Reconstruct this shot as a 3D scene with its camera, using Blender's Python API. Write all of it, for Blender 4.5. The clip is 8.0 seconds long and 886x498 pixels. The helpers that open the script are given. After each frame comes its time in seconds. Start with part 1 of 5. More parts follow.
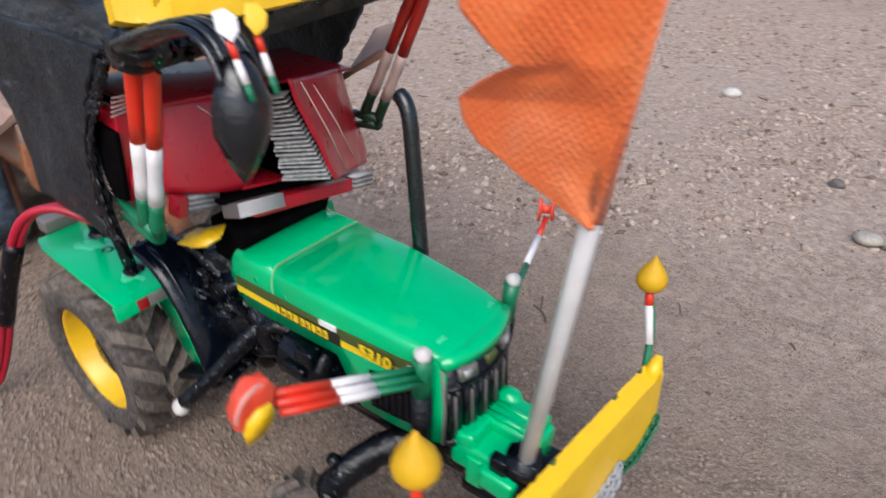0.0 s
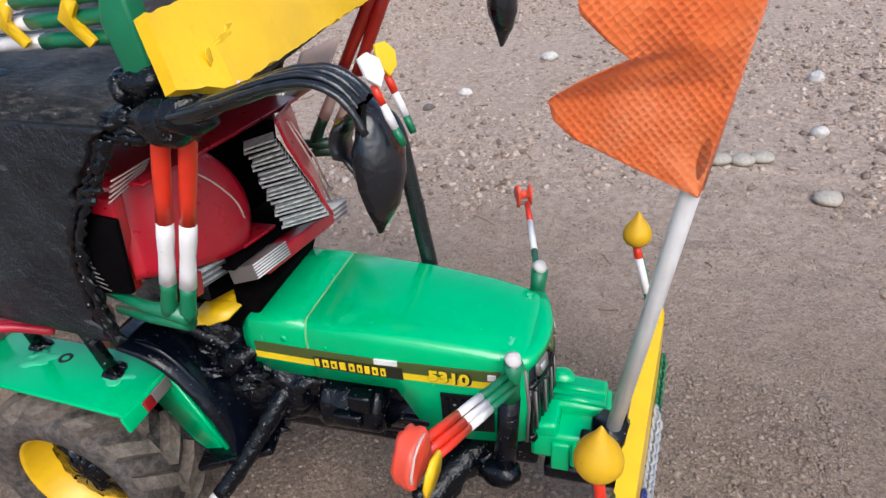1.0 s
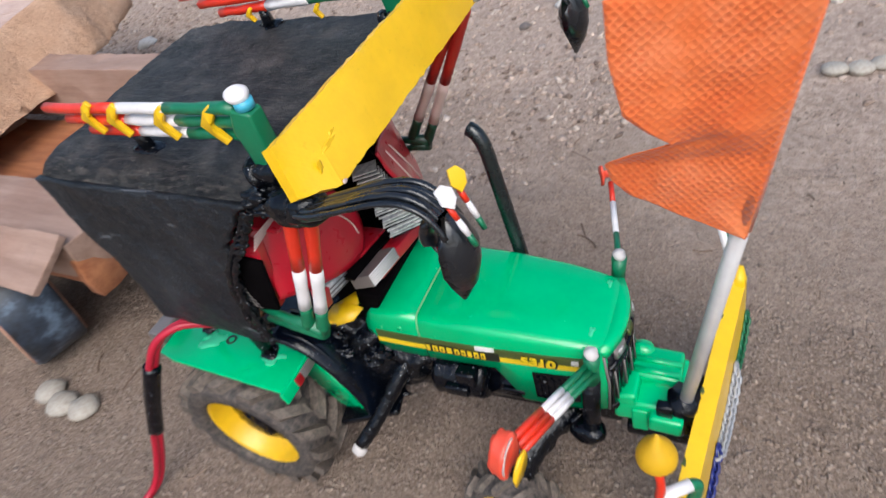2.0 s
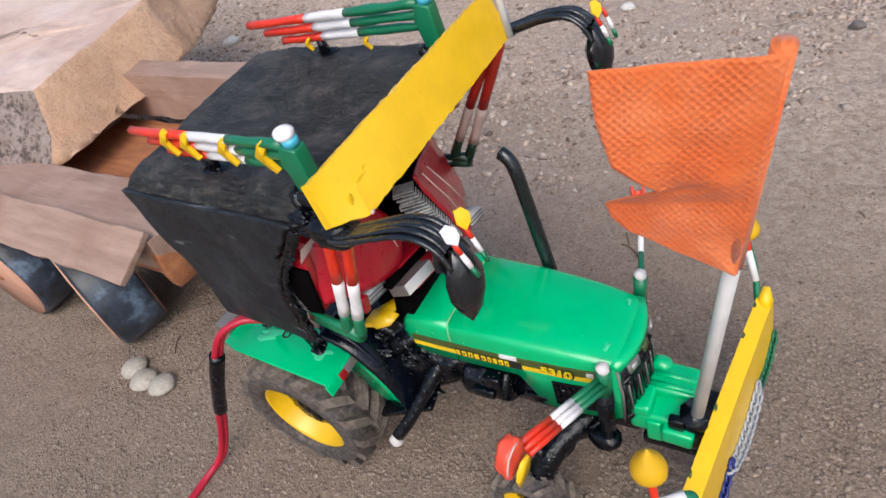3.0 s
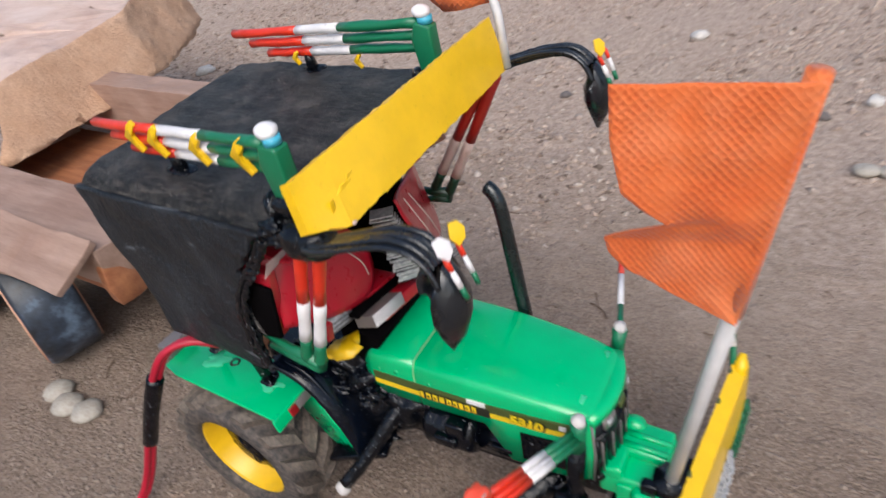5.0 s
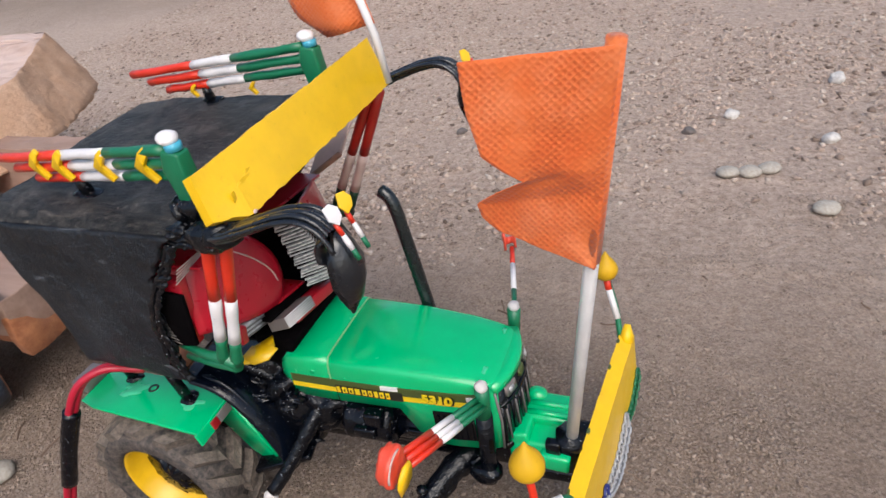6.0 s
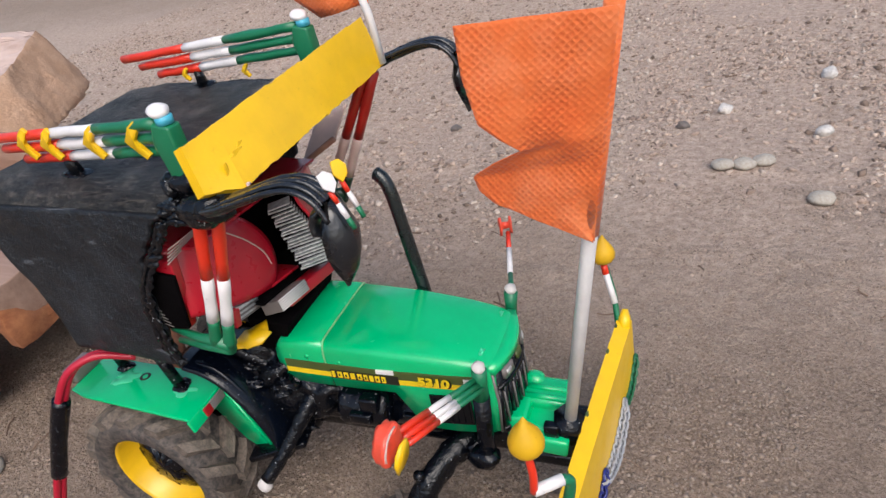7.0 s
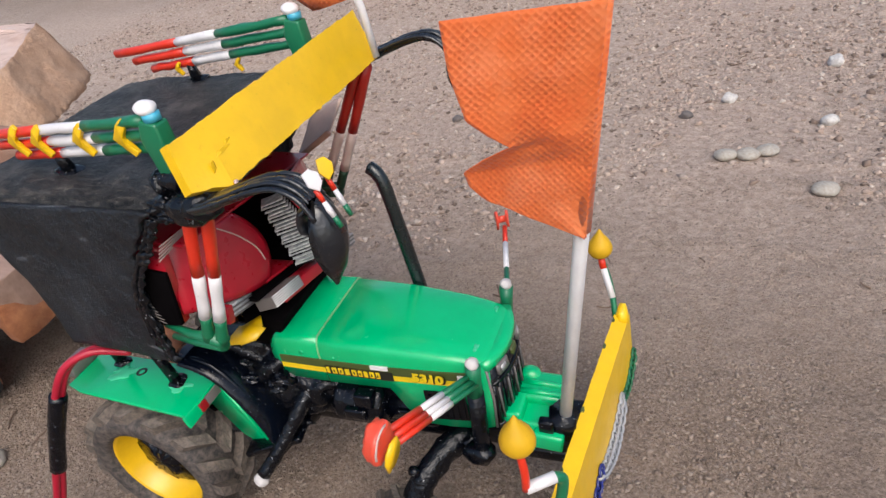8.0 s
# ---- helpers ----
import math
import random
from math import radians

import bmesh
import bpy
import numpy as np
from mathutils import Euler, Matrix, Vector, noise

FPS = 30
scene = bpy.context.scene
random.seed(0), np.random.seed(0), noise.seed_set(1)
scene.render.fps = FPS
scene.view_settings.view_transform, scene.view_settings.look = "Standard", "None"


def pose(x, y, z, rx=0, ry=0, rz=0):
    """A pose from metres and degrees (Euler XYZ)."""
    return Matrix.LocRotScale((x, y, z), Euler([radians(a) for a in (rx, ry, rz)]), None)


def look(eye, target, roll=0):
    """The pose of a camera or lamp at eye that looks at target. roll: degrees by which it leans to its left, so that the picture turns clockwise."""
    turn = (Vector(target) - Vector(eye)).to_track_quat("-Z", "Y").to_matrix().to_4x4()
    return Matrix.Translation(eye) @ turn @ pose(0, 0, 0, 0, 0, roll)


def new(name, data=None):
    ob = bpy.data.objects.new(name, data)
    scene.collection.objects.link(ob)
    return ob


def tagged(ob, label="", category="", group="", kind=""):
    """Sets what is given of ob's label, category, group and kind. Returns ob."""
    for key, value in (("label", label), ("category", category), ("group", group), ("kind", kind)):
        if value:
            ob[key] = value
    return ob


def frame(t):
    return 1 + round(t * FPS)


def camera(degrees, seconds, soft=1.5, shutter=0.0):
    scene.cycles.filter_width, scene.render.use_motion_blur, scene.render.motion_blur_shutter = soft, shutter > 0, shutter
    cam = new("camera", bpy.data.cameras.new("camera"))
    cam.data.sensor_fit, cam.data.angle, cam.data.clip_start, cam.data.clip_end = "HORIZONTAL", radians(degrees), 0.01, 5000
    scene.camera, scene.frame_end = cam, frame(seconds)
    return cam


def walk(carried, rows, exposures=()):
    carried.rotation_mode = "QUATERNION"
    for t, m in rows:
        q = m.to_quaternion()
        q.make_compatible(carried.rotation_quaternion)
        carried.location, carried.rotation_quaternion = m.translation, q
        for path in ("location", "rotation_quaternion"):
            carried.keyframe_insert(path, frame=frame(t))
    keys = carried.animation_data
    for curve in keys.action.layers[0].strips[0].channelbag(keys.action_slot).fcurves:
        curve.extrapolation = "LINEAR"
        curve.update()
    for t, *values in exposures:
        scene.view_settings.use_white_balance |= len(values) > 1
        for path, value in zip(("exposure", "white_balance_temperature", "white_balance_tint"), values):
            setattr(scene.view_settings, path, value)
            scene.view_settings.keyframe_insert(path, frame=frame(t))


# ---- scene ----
cam = camera(67.34, 8.0, soft=1.4, shutter=0.5)
PATH = [
    (0, 0.0915, -0.1365, 0.2278, 58.99, -0.20, 37.05),
    (0.5, 0.0404, -0.1552, 0.2314, 58.99, 1.36, 25.23),
    (1, 0.0291, -0.1642, 0.2334, 57.95, 4.15, 15.97),
    (1.5, 0.0316, -0.1498, 0.2451, 56.19, 7.51, 19.93),
    (2, 0.0437, -0.1590, 0.2845, 48.42, 12.76, 21.89),
    (2.2, 0.0553, -0.1582, 0.2905, 47.29, 14.11, 24.08),
    (3.3, 0.0672, -0.1588, 0.3041, 49.98, 15.70, 29.45),
    (3.5, 0.0674, -0.1584, 0.3041, 51.97, 15.54, 30.98),
    (4, 0.0645, -0.1463, 0.2959, 53.45, 15.42, 32.18),
    (4.5, 0.0581, -0.1424, 0.2892, 54.08, 14.66, 31.76),
    (5, 0.0534, -0.1605, 0.2872, 54.03, 8.77, 28.28),
    (5.2, 0.0696, -0.1846, 0.2674, 59.13, 5.92, 26.83),
    (6.3, 0.0742, -0.1893, 0.2812, 57.21, 9.99, 18.23),
    (6.5, 0.0712, -0.1958, 0.2748, 58.80, 8.83, 19.38),
    (7, 0.0727, -0.1905, 0.2688, 58.11, 9.58, 18.97),
    (7.5, 0.0765, -0.1853, 0.2712, 57.47, 10.50, 19.32),
    (8, 0.0766, -0.1861, 0.2690, 57.24, 10.05, 19.38),
]
EXPOSURE = [(0.0, 0.39, 6050, 9), (1.0, 0.47, 6020, 8), (2.0, 0.45, 6060, 8), (3.5, 0.39, 6200, 9), (4.5, 0.34, 6200, 9), (5.0, 0.34, 6220, 9), (6.5, 0.35, 6350, 10), (8.0, 0.35, 6350, 10)]
walk(cam, [(t, pose(x, y, z, rx, ry, rz)) for t, x, y, z, rx, ry, rz in PATH], EXPOSURE)

# ---------------------------------------------------------------- sky and sun
world = bpy.data.worlds.new("world")
scene.world = world
world.use_nodes = True
SUN_ELEVATION, SUN_AZIMUTH = 50.0, 148.0
wn = world.node_tree.nodes
wl = world.node_tree.links
sky = wn.new("ShaderNodeTexSky")
sky.sky_type = "NISHITA"
sky.sun_disc = False
sky.sun_elevation = radians(SUN_ELEVATION)
sky.sun_rotation = radians(SUN_AZIMUTH)
sky.air_density, sky.dust_density = 1.0, 4.0
wn["Background"].inputs["Strength"].default_value = 0.15
wl.new(sky.outputs[0], wn["Background"].inputs["Color"])

sun_data = bpy.data.lights.new("sun", "SUN")
sun_data.energy, sun_data.angle, sun_data.color = 1.15, radians(50), (1.0, 0.985, 0.97)
sun = new("sun", sun_data)
toward = Vector((math.sin(radians(SUN_AZIMUTH)) * math.cos(radians(SUN_ELEVATION)),
                 math.cos(radians(SUN_AZIMUTH)) * math.cos(radians(SUN_ELEVATION)), math.sin(radians(SUN_ELEVATION))))
sun.matrix_world = look(toward * 3, (0, 0, 0))


# ---------------------------------------------------------------- materials
def srgb(r, g, b):
    return tuple((c / 255 / 12.92) if c < 10 else ((c / 255 + 0.055) / 1.055) ** 2.4 for c in (r, g, b)) + (1,)


class Mat:
    """Node material on object coordinates, in metres."""

    def __init__(self, name, rough=0.5, metal=0.0, coat=0.0, spec=0.5):
        self.m = bpy.data.materials.new(name)
        self.m.use_nodes = True
        self.n, self.l = self.m.node_tree.nodes, self.m.node_tree.links
        self.b = self.n["Principled BSDF"]
        self.b.inputs["Roughness"].default_value = rough
        self.b.inputs["Metallic"].default_value = metal
        self.b.inputs["Coat Weight"].default_value = coat
        self.b.inputs["Coat Roughness"].default_value = 0.08
        self.b.inputs["Specular IOR Level"].default_value = spec
        self.co = self.n.new("ShaderNodeTexCoord").outputs["Object"]

    def noise(self, scale, detail=4, rough=0.6, stretch=None):
        t = self.n.new("ShaderNodeTexNoise")
        t.inputs["Scale"].default_value = scale
        t.inputs["Detail"].default_value = detail
        t.inputs["Roughness"].default_value = rough
        src = self.co
        if stretch:
            mp = self.n.new("ShaderNodeMapping")
            mp.inputs["Scale"].default_value = stretch
            self.l.new(src, mp.inputs["Vector"])
            src = mp.outputs[0]
        self.l.new(src, t.inputs["Vector"])
        return t.outputs[0]

    def voronoi(self, scale, feature="F1", rnd=1.0, out="Distance", turn=None, stretch=(1, 1, 1)):
        t = self.n.new("ShaderNodeTexVoronoi")
        t.feature = feature
        t.inputs["Scale"].default_value = scale
        t.inputs["Randomness"].default_value = rnd
        mp = self.n.new("ShaderNodeMapping")
        mp.inputs["Scale"].default_value = stretch
        mp.inputs["Rotation"].default_value = turn or (0, 0, 0)
        self.l.new(self.co, mp.inputs["Vector"])
        self.l.new(mp.outputs[0], t.inputs["Vector"])
        return t.outputs[out]

    def ramp(self, src, stops):
        r = self.n.new("ShaderNodeValToRGB")
        while len(r.color_ramp.elements) < len(stops):
            r.color_ramp.elements.new(0.5)
        for e, (p, c) in zip(r.color_ramp.elements, stops):
            e.position, e.color = p, (c if len(c) == 4 else (*c, 1))
        self.l.new(src, r.inputs[0])
        return r.outputs[0]

    def mix(self, fac, a, b, mode="MIX"):
        x = self.n.new("ShaderNodeMix")
        x.data_type, x.blend_type = "RGBA", mode
        for sock, v in ((x.inputs[0], fac), (x.inputs[6], a), (x.inputs[7], b)):
            if isinstance(v, bpy.types.NodeSocket):
                self.l.new(v, sock)
            else:
                sock.default_value = v
        return x.outputs[2]

    def color(self, src):
        if isinstance(src, bpy.types.NodeSocket):
            self.l.new(src, self.b.inputs["Base Color"])
        else:
            self.b.inputs["Base Color"].default_value = src
        return self

    def rough(self, src, lo, hi):
        r = self.n.new("ShaderNodeMapRange")
        r.inputs[3].default_value, r.inputs[4].default_value = lo, hi
        self.l.new(src, r.inputs[0])
        self.l.new(r.outputs[0], self.b.inputs["Roughness"])
        return self

    def bump(self, src, strength=0.3, dist=0.001):
        bp = self.n.new("ShaderNodeBump")
        bp.inputs["Strength"].default_value, bp.inputs["Distance"].default_value = strength, dist
        prev = self.b.inputs["Normal"].links[0].from_socket if self.b.inputs["Normal"].links else None
        if prev:
            self.l.new(prev, bp.inputs["Normal"])
        self.l.new(src, bp.inputs["Height"])
        self.l.new(bp.outputs[0], self.b.inputs["Normal"])
        return self


def paint(name, rgb, rough=0.35, coat=0.3, wobble=0.5, dirt=0.25, dirt_rgb=(120, 105, 92), shade=0.88):
    """Brushed-on or moulded glossy colour with faint unevenness and dust."""
    m = Mat(name, rough, coat=coat)
    c = srgb(*rgb)
    dark = tuple(v * shade for v in c[:3]) + (1,)
    base = m.ramp(m.noise(90, 3), [(0.35, dark), (0.65, c)])
    dust = m.ramp(m.noise(420, 5, 0.7), [(0.62, (0, 0, 0)), (0.78, (dirt, dirt, dirt))])
    m.color(m.mix(dust, base, srgb(*dirt_rgb)))
    m.rough(m.noise(160, 3), max(0.05, rough - 0.12), rough + 0.15)
    m.bump(m.noise(260, 3), wobble * 0.25, 0.0006)
    return m.m


GREEN = paint("green_plastic", (0, 182, 113), 0.20, 0.45, 0.25, 0.08, (150, 200, 170), 0.93)
GREEN_STICK = paint("green_paint", (14, 112, 74), 0.4, 0.25, 0.9, 0.1)
WHITE_STICK = paint("white_paint", (228, 224, 223), 0.45, 0.15, 1.2, 0.6, (110, 98, 94))
RED_STICK = paint("orange_red_paint", (222, 50, 22), 0.4, 0.25, 0.9, 0.12)
SHADED_RED_STICK = paint("shaded_red_paint", (176, 34, 24), 0.4, 0.2, 0.9, 0.15)
REEL_RED = paint("salmon_red_paint", (226, 78, 54), 0.45, 0.2, 1.2, 0.4, (236, 150, 130))
SHADED_GREEN_STICK = paint("shaded_green_paint", (14, 52, 34), 0.4, 0.2, 1.0, 0.2)
PINKISH = paint("pinkish_white_paint", (205, 176, 168), 0.5, 0.1, 0.9, 0.2)
YELLOW = paint("yellow_paint", (238, 190, 8), 0.36, 0.2, 0.6, 0.3, (120, 88, 24), 0.92)
BUD_YELLOW = paint("dusty_yellow_paint", (214, 166, 10), 0.55, 0.0, 0.6, 0.6, (96, 76, 30), 0.85)
RIM_YELLOW = paint("yellow_plastic", (222, 176, 8), 0.35, 0.2, 0.3, 0.1)
def gloss_black(name, rgb, flakes=0.5, wrinkle=0.7, scale=330):
    """Thick shiny black coat over glue and tape; its pale flecks are dusty flakes and painted glints."""
    m = Mat(name, 0.2, coat=0.0, spec=0.36)
    c = srgb(*rgb)
    base = m.ramp(m.noise(70, 4), [(0.35, c), (0.7, tuple(v * 1.6 for v in c[:3]))])
    flake_glints = m.ramp(m.noise(650, 4, 0.7), [(0.655, (0, 0, 0)), (0.68, (flakes, flakes, flakes))])
    m.color(m.mix(flake_glints, base, srgb(190, 192, 196)))
    m.rough(m.noise(210, 4), 0.02, 0.24)
    m.bump(m.noise(scale, 4, 0.6), wrinkle, 0.0022)
    m.bump(m.noise(900, 4, 0.7), 0.15, 0.0004)
    return m.m


BLACK_PLASTIC = gloss_black("glossy_black_coat", (3, 5, 11), 0.45, 0.45, 130)
BLACK_TAPE = gloss_black("glossy_black_tape", (6, 8, 13), 0.7, 0.65, 180)


def mat_satin():
    """Stretched black tape, smooth and folded lengthwise, taking a grey sheen."""
    m = Mat("satin_black_tape", 0.3, coat=0.25, spec=0.6)
    base = m.ramp(m.noise(75, 4, 0.6), [(0.32, srgb(10, 13, 18)), (0.6, srgb(20, 24, 30)), (0.75, srgb(44, 44, 44))])
    dust = m.ramp(m.noise(800, 4, 0.7), [(0.68, (0, 0, 0)), (0.72, (0.4, 0.4, 0.4))])
    m.color(m.mix(dust, base, srgb(150, 148, 146)))
    m.rough(m.noise(120, 3), 0.16, 0.42)
    m.bump(m.noise(70, 4, 0.55), 0.45, 0.003)
    m.bump(m.noise(420, 4, 0.6), 0.25, 0.0005)
    return m.m


SATIN_TAPE = mat_satin()
FOLDED_TAPE = gloss_black("folded_black_tape", (5, 9, 18), 0.2, 0.3, 55)
BARE_CARD = paint("bare_pink_card", (226, 194, 174), 0.7, 0.0, 0.5, 0.2)
DARK_PIPE = paint("dark_grey_plastic", (15, 24, 26), 0.26, 0.3, 0.5, 0.2)
RED_CARD = paint("glossy_red_card", (178, 20, 40), 0.3, 0.22, 0.25, 0.10, (200, 130, 130))
WIRE_RED = paint("red_wire_sheath", (176, 20, 48), 0.4, 0.15, 0.4, 0.15)
TEAL = paint("cyan_plastic", (70, 170, 195), 0.4, 0.2, 0.4, 0.1)
LAMP_RED = paint("red_reflector_plastic", (150, 24, 30), 0.3, 0.3, 0.3, 0.2)
LAMP_GREY = paint("grey_reflector_plastic", (112, 106, 104), 0.4, 0.2, 0.3, 0.3)
DECAL_DARK = paint("olive_decal", (74, 86, 40), 0.4, 0.1, 0.2, 0.3)
DECAL_YELLOW = paint("yellow_decal", (236, 204, 24), 0.4, 0.1, 0.2, 0.25)
SEAM = paint("worn_seam_edge", (120, 186, 128), 0.5, 0.0, 0.4, 0.3)
DECAL_BLACK = paint("black_decal", (30, 30, 18), 0.5, 0.0, 0.2, 0.2)


# near-black without gloss: shade inside the sound box put into the colour
def mat_dark():
    m = Mat("hollow_shade_black", 0.9, spec=0.03)
    m.color(m.ramp(m.noise(120, 4), [(0.3, srgb(5, 4, 5)), (0.7, srgb(13, 11, 12))]))
    m.bump(m.noise(400, 4), 0.4, 0.0005)
    return m.m


HOLLOW_SHADE = mat_dark()
GRIMY = paint("grimy_white_paint", (196, 190, 186), 0.5, 0.05, 1.2, 0.8, (96, 88, 84))
SCUFF_GLINT = paint("pale_green_scuff_glint", (70, 200, 146), 0.5, 0.0, 0.8, 0.2)


def mat_pipe():
    m = Mat("milky_plastic_straw", 0.42)
    m.color(m.ramp(m.noise(120, 3), [(0.3, srgb(222, 219, 218)), (0.7, srgb(236, 234, 233))]))
    m.b.inputs["Transmission Weight"].default_value = 0.1
    m.b.inputs["Subsurface Weight"].default_value = 0.9
    m.b.inputs["Subsurface Radius"].default_value = (0.004, 0.004, 0.004)
    return m.m


def mat_roof():
    """Black taped card, dusty and fibrous."""
    m = Mat("dusty_black_tape_sheet", 0.5, spec=0.45)
    base = m.ramp(m.noise(60, 5, 0.7), [(0.34, srgb(20, 22, 26)), (0.5, srgb(52, 53, 54)), (0.66, srgb(108, 103, 98))])
    fibre = m.ramp(m.noise(520, 5, 0.75, (0.30, 1.6, 1)), [(0.5, (0, 0, 0)), (0.64, (0.7, 0.7, 0.7))])
    col = m.mix(fibre, base, srgb(128, 120, 112))
    spots = m.ramp(m.noise(950, 3, 0.6), [(0.635, (0, 0, 0)), (0.69, (0.85, 0.85, 0.85))])
    m.color(m.mix(spots, col, srgb(170, 162, 154)))
    m.rough(m.noise(140, 4), 0.2, 0.55)
    m.bump(m.noise(150, 7, 0.85, (0.6, 1.4, 1)), 1.0, 0.0050)
    m.bump(m.noise(430, 5, 0.75, (0.35, 1.5, 1)), 1.0, 0.0028)
    return m.m


def mat_side():
    m = Mat("smooth_black_tape_sheet", 0.4, spec=0.35)
    base = m.ramp(m.noise(42, 5, 0.65), [(0.3, srgb(17, 20, 24)), (0.7, srgb(31, 35, 41))])
    dust = m.ramp(m.noise(900, 5, 0.8), [(0.64, (0, 0, 0)), (0.71, (0.6, 0.6, 0.6))])
    col = m.mix(dust, base, srgb(124, 124, 126))
    smear = m.ramp(m.noise(22, 5, 0.75), [(0.45, (0, 0, 0)), (0.7, (0.38, 0.38, 0.38))])
    col = m.mix(smear, col, srgb(70, 76, 82))
    scratch = m.ramp(m.noise(340, 2, 0.4, (0.10, 1.0, 0.5)), [(0.69, (0, 0, 0)), (0.72, (0.35, 0.35, 0.35))])
    m.color(m.mix(scratch, col, srgb(120, 124, 130)))
    m.rough(m.noise(150, 3), 0.25, 0.55)
    m.bump(m.noise(60, 6, 0.75), 0.9, 0.0045)
    m.bump(m.noise(600, 4, 0.7), 0.4, 0.0006)
    return m.m


def mat_tyre(name, lo, hi, dust):
    m = Mat(name, 0.8)
    base = m.ramp(m.noise(90, 5, 0.65), [(0.3, srgb(*lo)), (0.7, srgb(*hi))])
    d = m.ramp(m.noise(350, 6, 0.75), [(0.40, (0, 0, 0)), (0.66, (dust, dust, dust))])
    m.color(m.mix(d, base, srgb(140, 124, 112)))
    m.bump(m.noise(800, 4), 0.5, 0.0007)
    return m.m


def mat_flag():
    """Spun-bonded fabric with a waffle of pressed dots."""
    m = Mat("orange_spunbond_fabric", 0.75)
    dots = m.voronoi(640, "F1", 0.2, turn=(0, radians(40), 0), stretch=(1, 0.35, 1))
    base = m.ramp(m.noise(55, 4, 0.65), [(0.3, srgb(234, 112, 46)), (0.5, srgb(241, 128, 62)), (0.7, srgb(246, 148, 92))])
    pits = m.ramp(dots, [(0.0, (0.55, 0.55, 0.55)), (0.26, (0.3, 0.3, 0.3)), (0.46, (0, 0, 0))])
    m.color(m.mix(pits, base, srgb(214, 78, 22)))
    m.bump(dots, 0.7, 0.0008)
    m.bump(m.noise(2600, 3), 0.3, 0.0002)
    m.b.inputs["Sheen Weight"].default_value = 0.25
    tr = m.n.new("ShaderNodeBsdfTranslucent")
    tr.inputs["Color"].default_value = srgb(240, 92, 30)
    mx = m.n.new("ShaderNodeMixShader")
    mx.inputs[0].default_value = 0.3
    out = m.n["Material Output"]
    m.l.new(m.b.outputs[0], mx.inputs[1])
    m.l.new(tr.outputs[0], mx.inputs[2])
    m.l.new(mx.outputs[0], out.inputs["Surface"])
    return m.m


def mat_corrugated():
    m = Mat("silver_card", 0.4, metal=0.1)
    m.color(m.ramp(m.noise(500, 4), [(0.35, srgb(150, 150, 152)), (0.65, srgb(206, 205, 203))]))
    m.bump(m.noise(900, 3), 0.3, 0.0004)
    return m.m


def mat_wood(name, lo, hi, scale=60):
    m = Mat(name, 0.75)
    grain = m.noise(scale, 6, 0.7, (0.18, 1.6, 1.6))
    base = m.ramp(grain, [(0.3, srgb(*lo)), (0.7, srgb(*hi))])
    stain = m.ramp(m.noise(26, 4), [(0.45, (0, 0, 0)), (0.75, (0.5, 0.5, 0.5))])
    m.color(m.mix(stain, base, srgb(128, 92, 74)))
    m.bump(grain, 0.5, 0.001)
    return m.m


def mat_stone_top():
    """Worn pinkish face of the sandstone."""
    m = Mat("pink_grey_sandstone", 0.85)
    base = m.ramp(m.noise(16, 6, 0.65), [(0.3, srgb(178, 150, 136)), (0.5, srgb(200, 175, 162)), (0.72, srgb(212, 193, 184))])
    pale = m.ramp(m.noise(60, 5, 0.7), [(0.62, (0, 0, 0)), (0.75, (0.6, 0.6, 0.6))])
    m.color(m.mix(pale, base, srgb(214, 202, 196)))
    m.bump(m.noise(60, 7, 0.7), 0.6, 0.003)
    m.bump(m.noise(500, 4), 0.3, 0.0008)
    return m.m


def mat_stone_front():
    """Freshly broken sandy face."""
    m = Mat("sandy_broken_stone", 0.95)
    base = m.ramp(m.noise(30, 5, 0.65), [(0.3, srgb(190, 150, 118)), (0.6, srgb(208, 170, 140)), (0.8, srgb(220, 188, 162))])
    sand = m.ramp(m.noise(600, 5, 0.75), [(0.35, (0.3, 0.3, 0.3)), (0.6, (0, 0, 0))])
    m.color(m.mix(sand, base, srgb(122, 90, 66)))
    m.bump(m.noise(110, 7, 0.75), 0.8, 0.004)
    m.bump(m.noise(700, 4), 0.5, 0.0012)
    return m.m


def mat_stone_side():
    """Grey pitted weathered face."""
    m = Mat("grey_pitted_stone", 0.95)
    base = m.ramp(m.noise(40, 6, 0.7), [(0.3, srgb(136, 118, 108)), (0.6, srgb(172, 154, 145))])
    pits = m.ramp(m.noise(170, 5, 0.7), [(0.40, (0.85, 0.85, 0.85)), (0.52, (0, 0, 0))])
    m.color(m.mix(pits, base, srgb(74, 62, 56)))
    m.bump(m.noise(170, 5, 0.7), 1.0, 0.006)
    m.bump(m.noise(40, 5, 0.7), 0.6, 0.006)
    return m.m


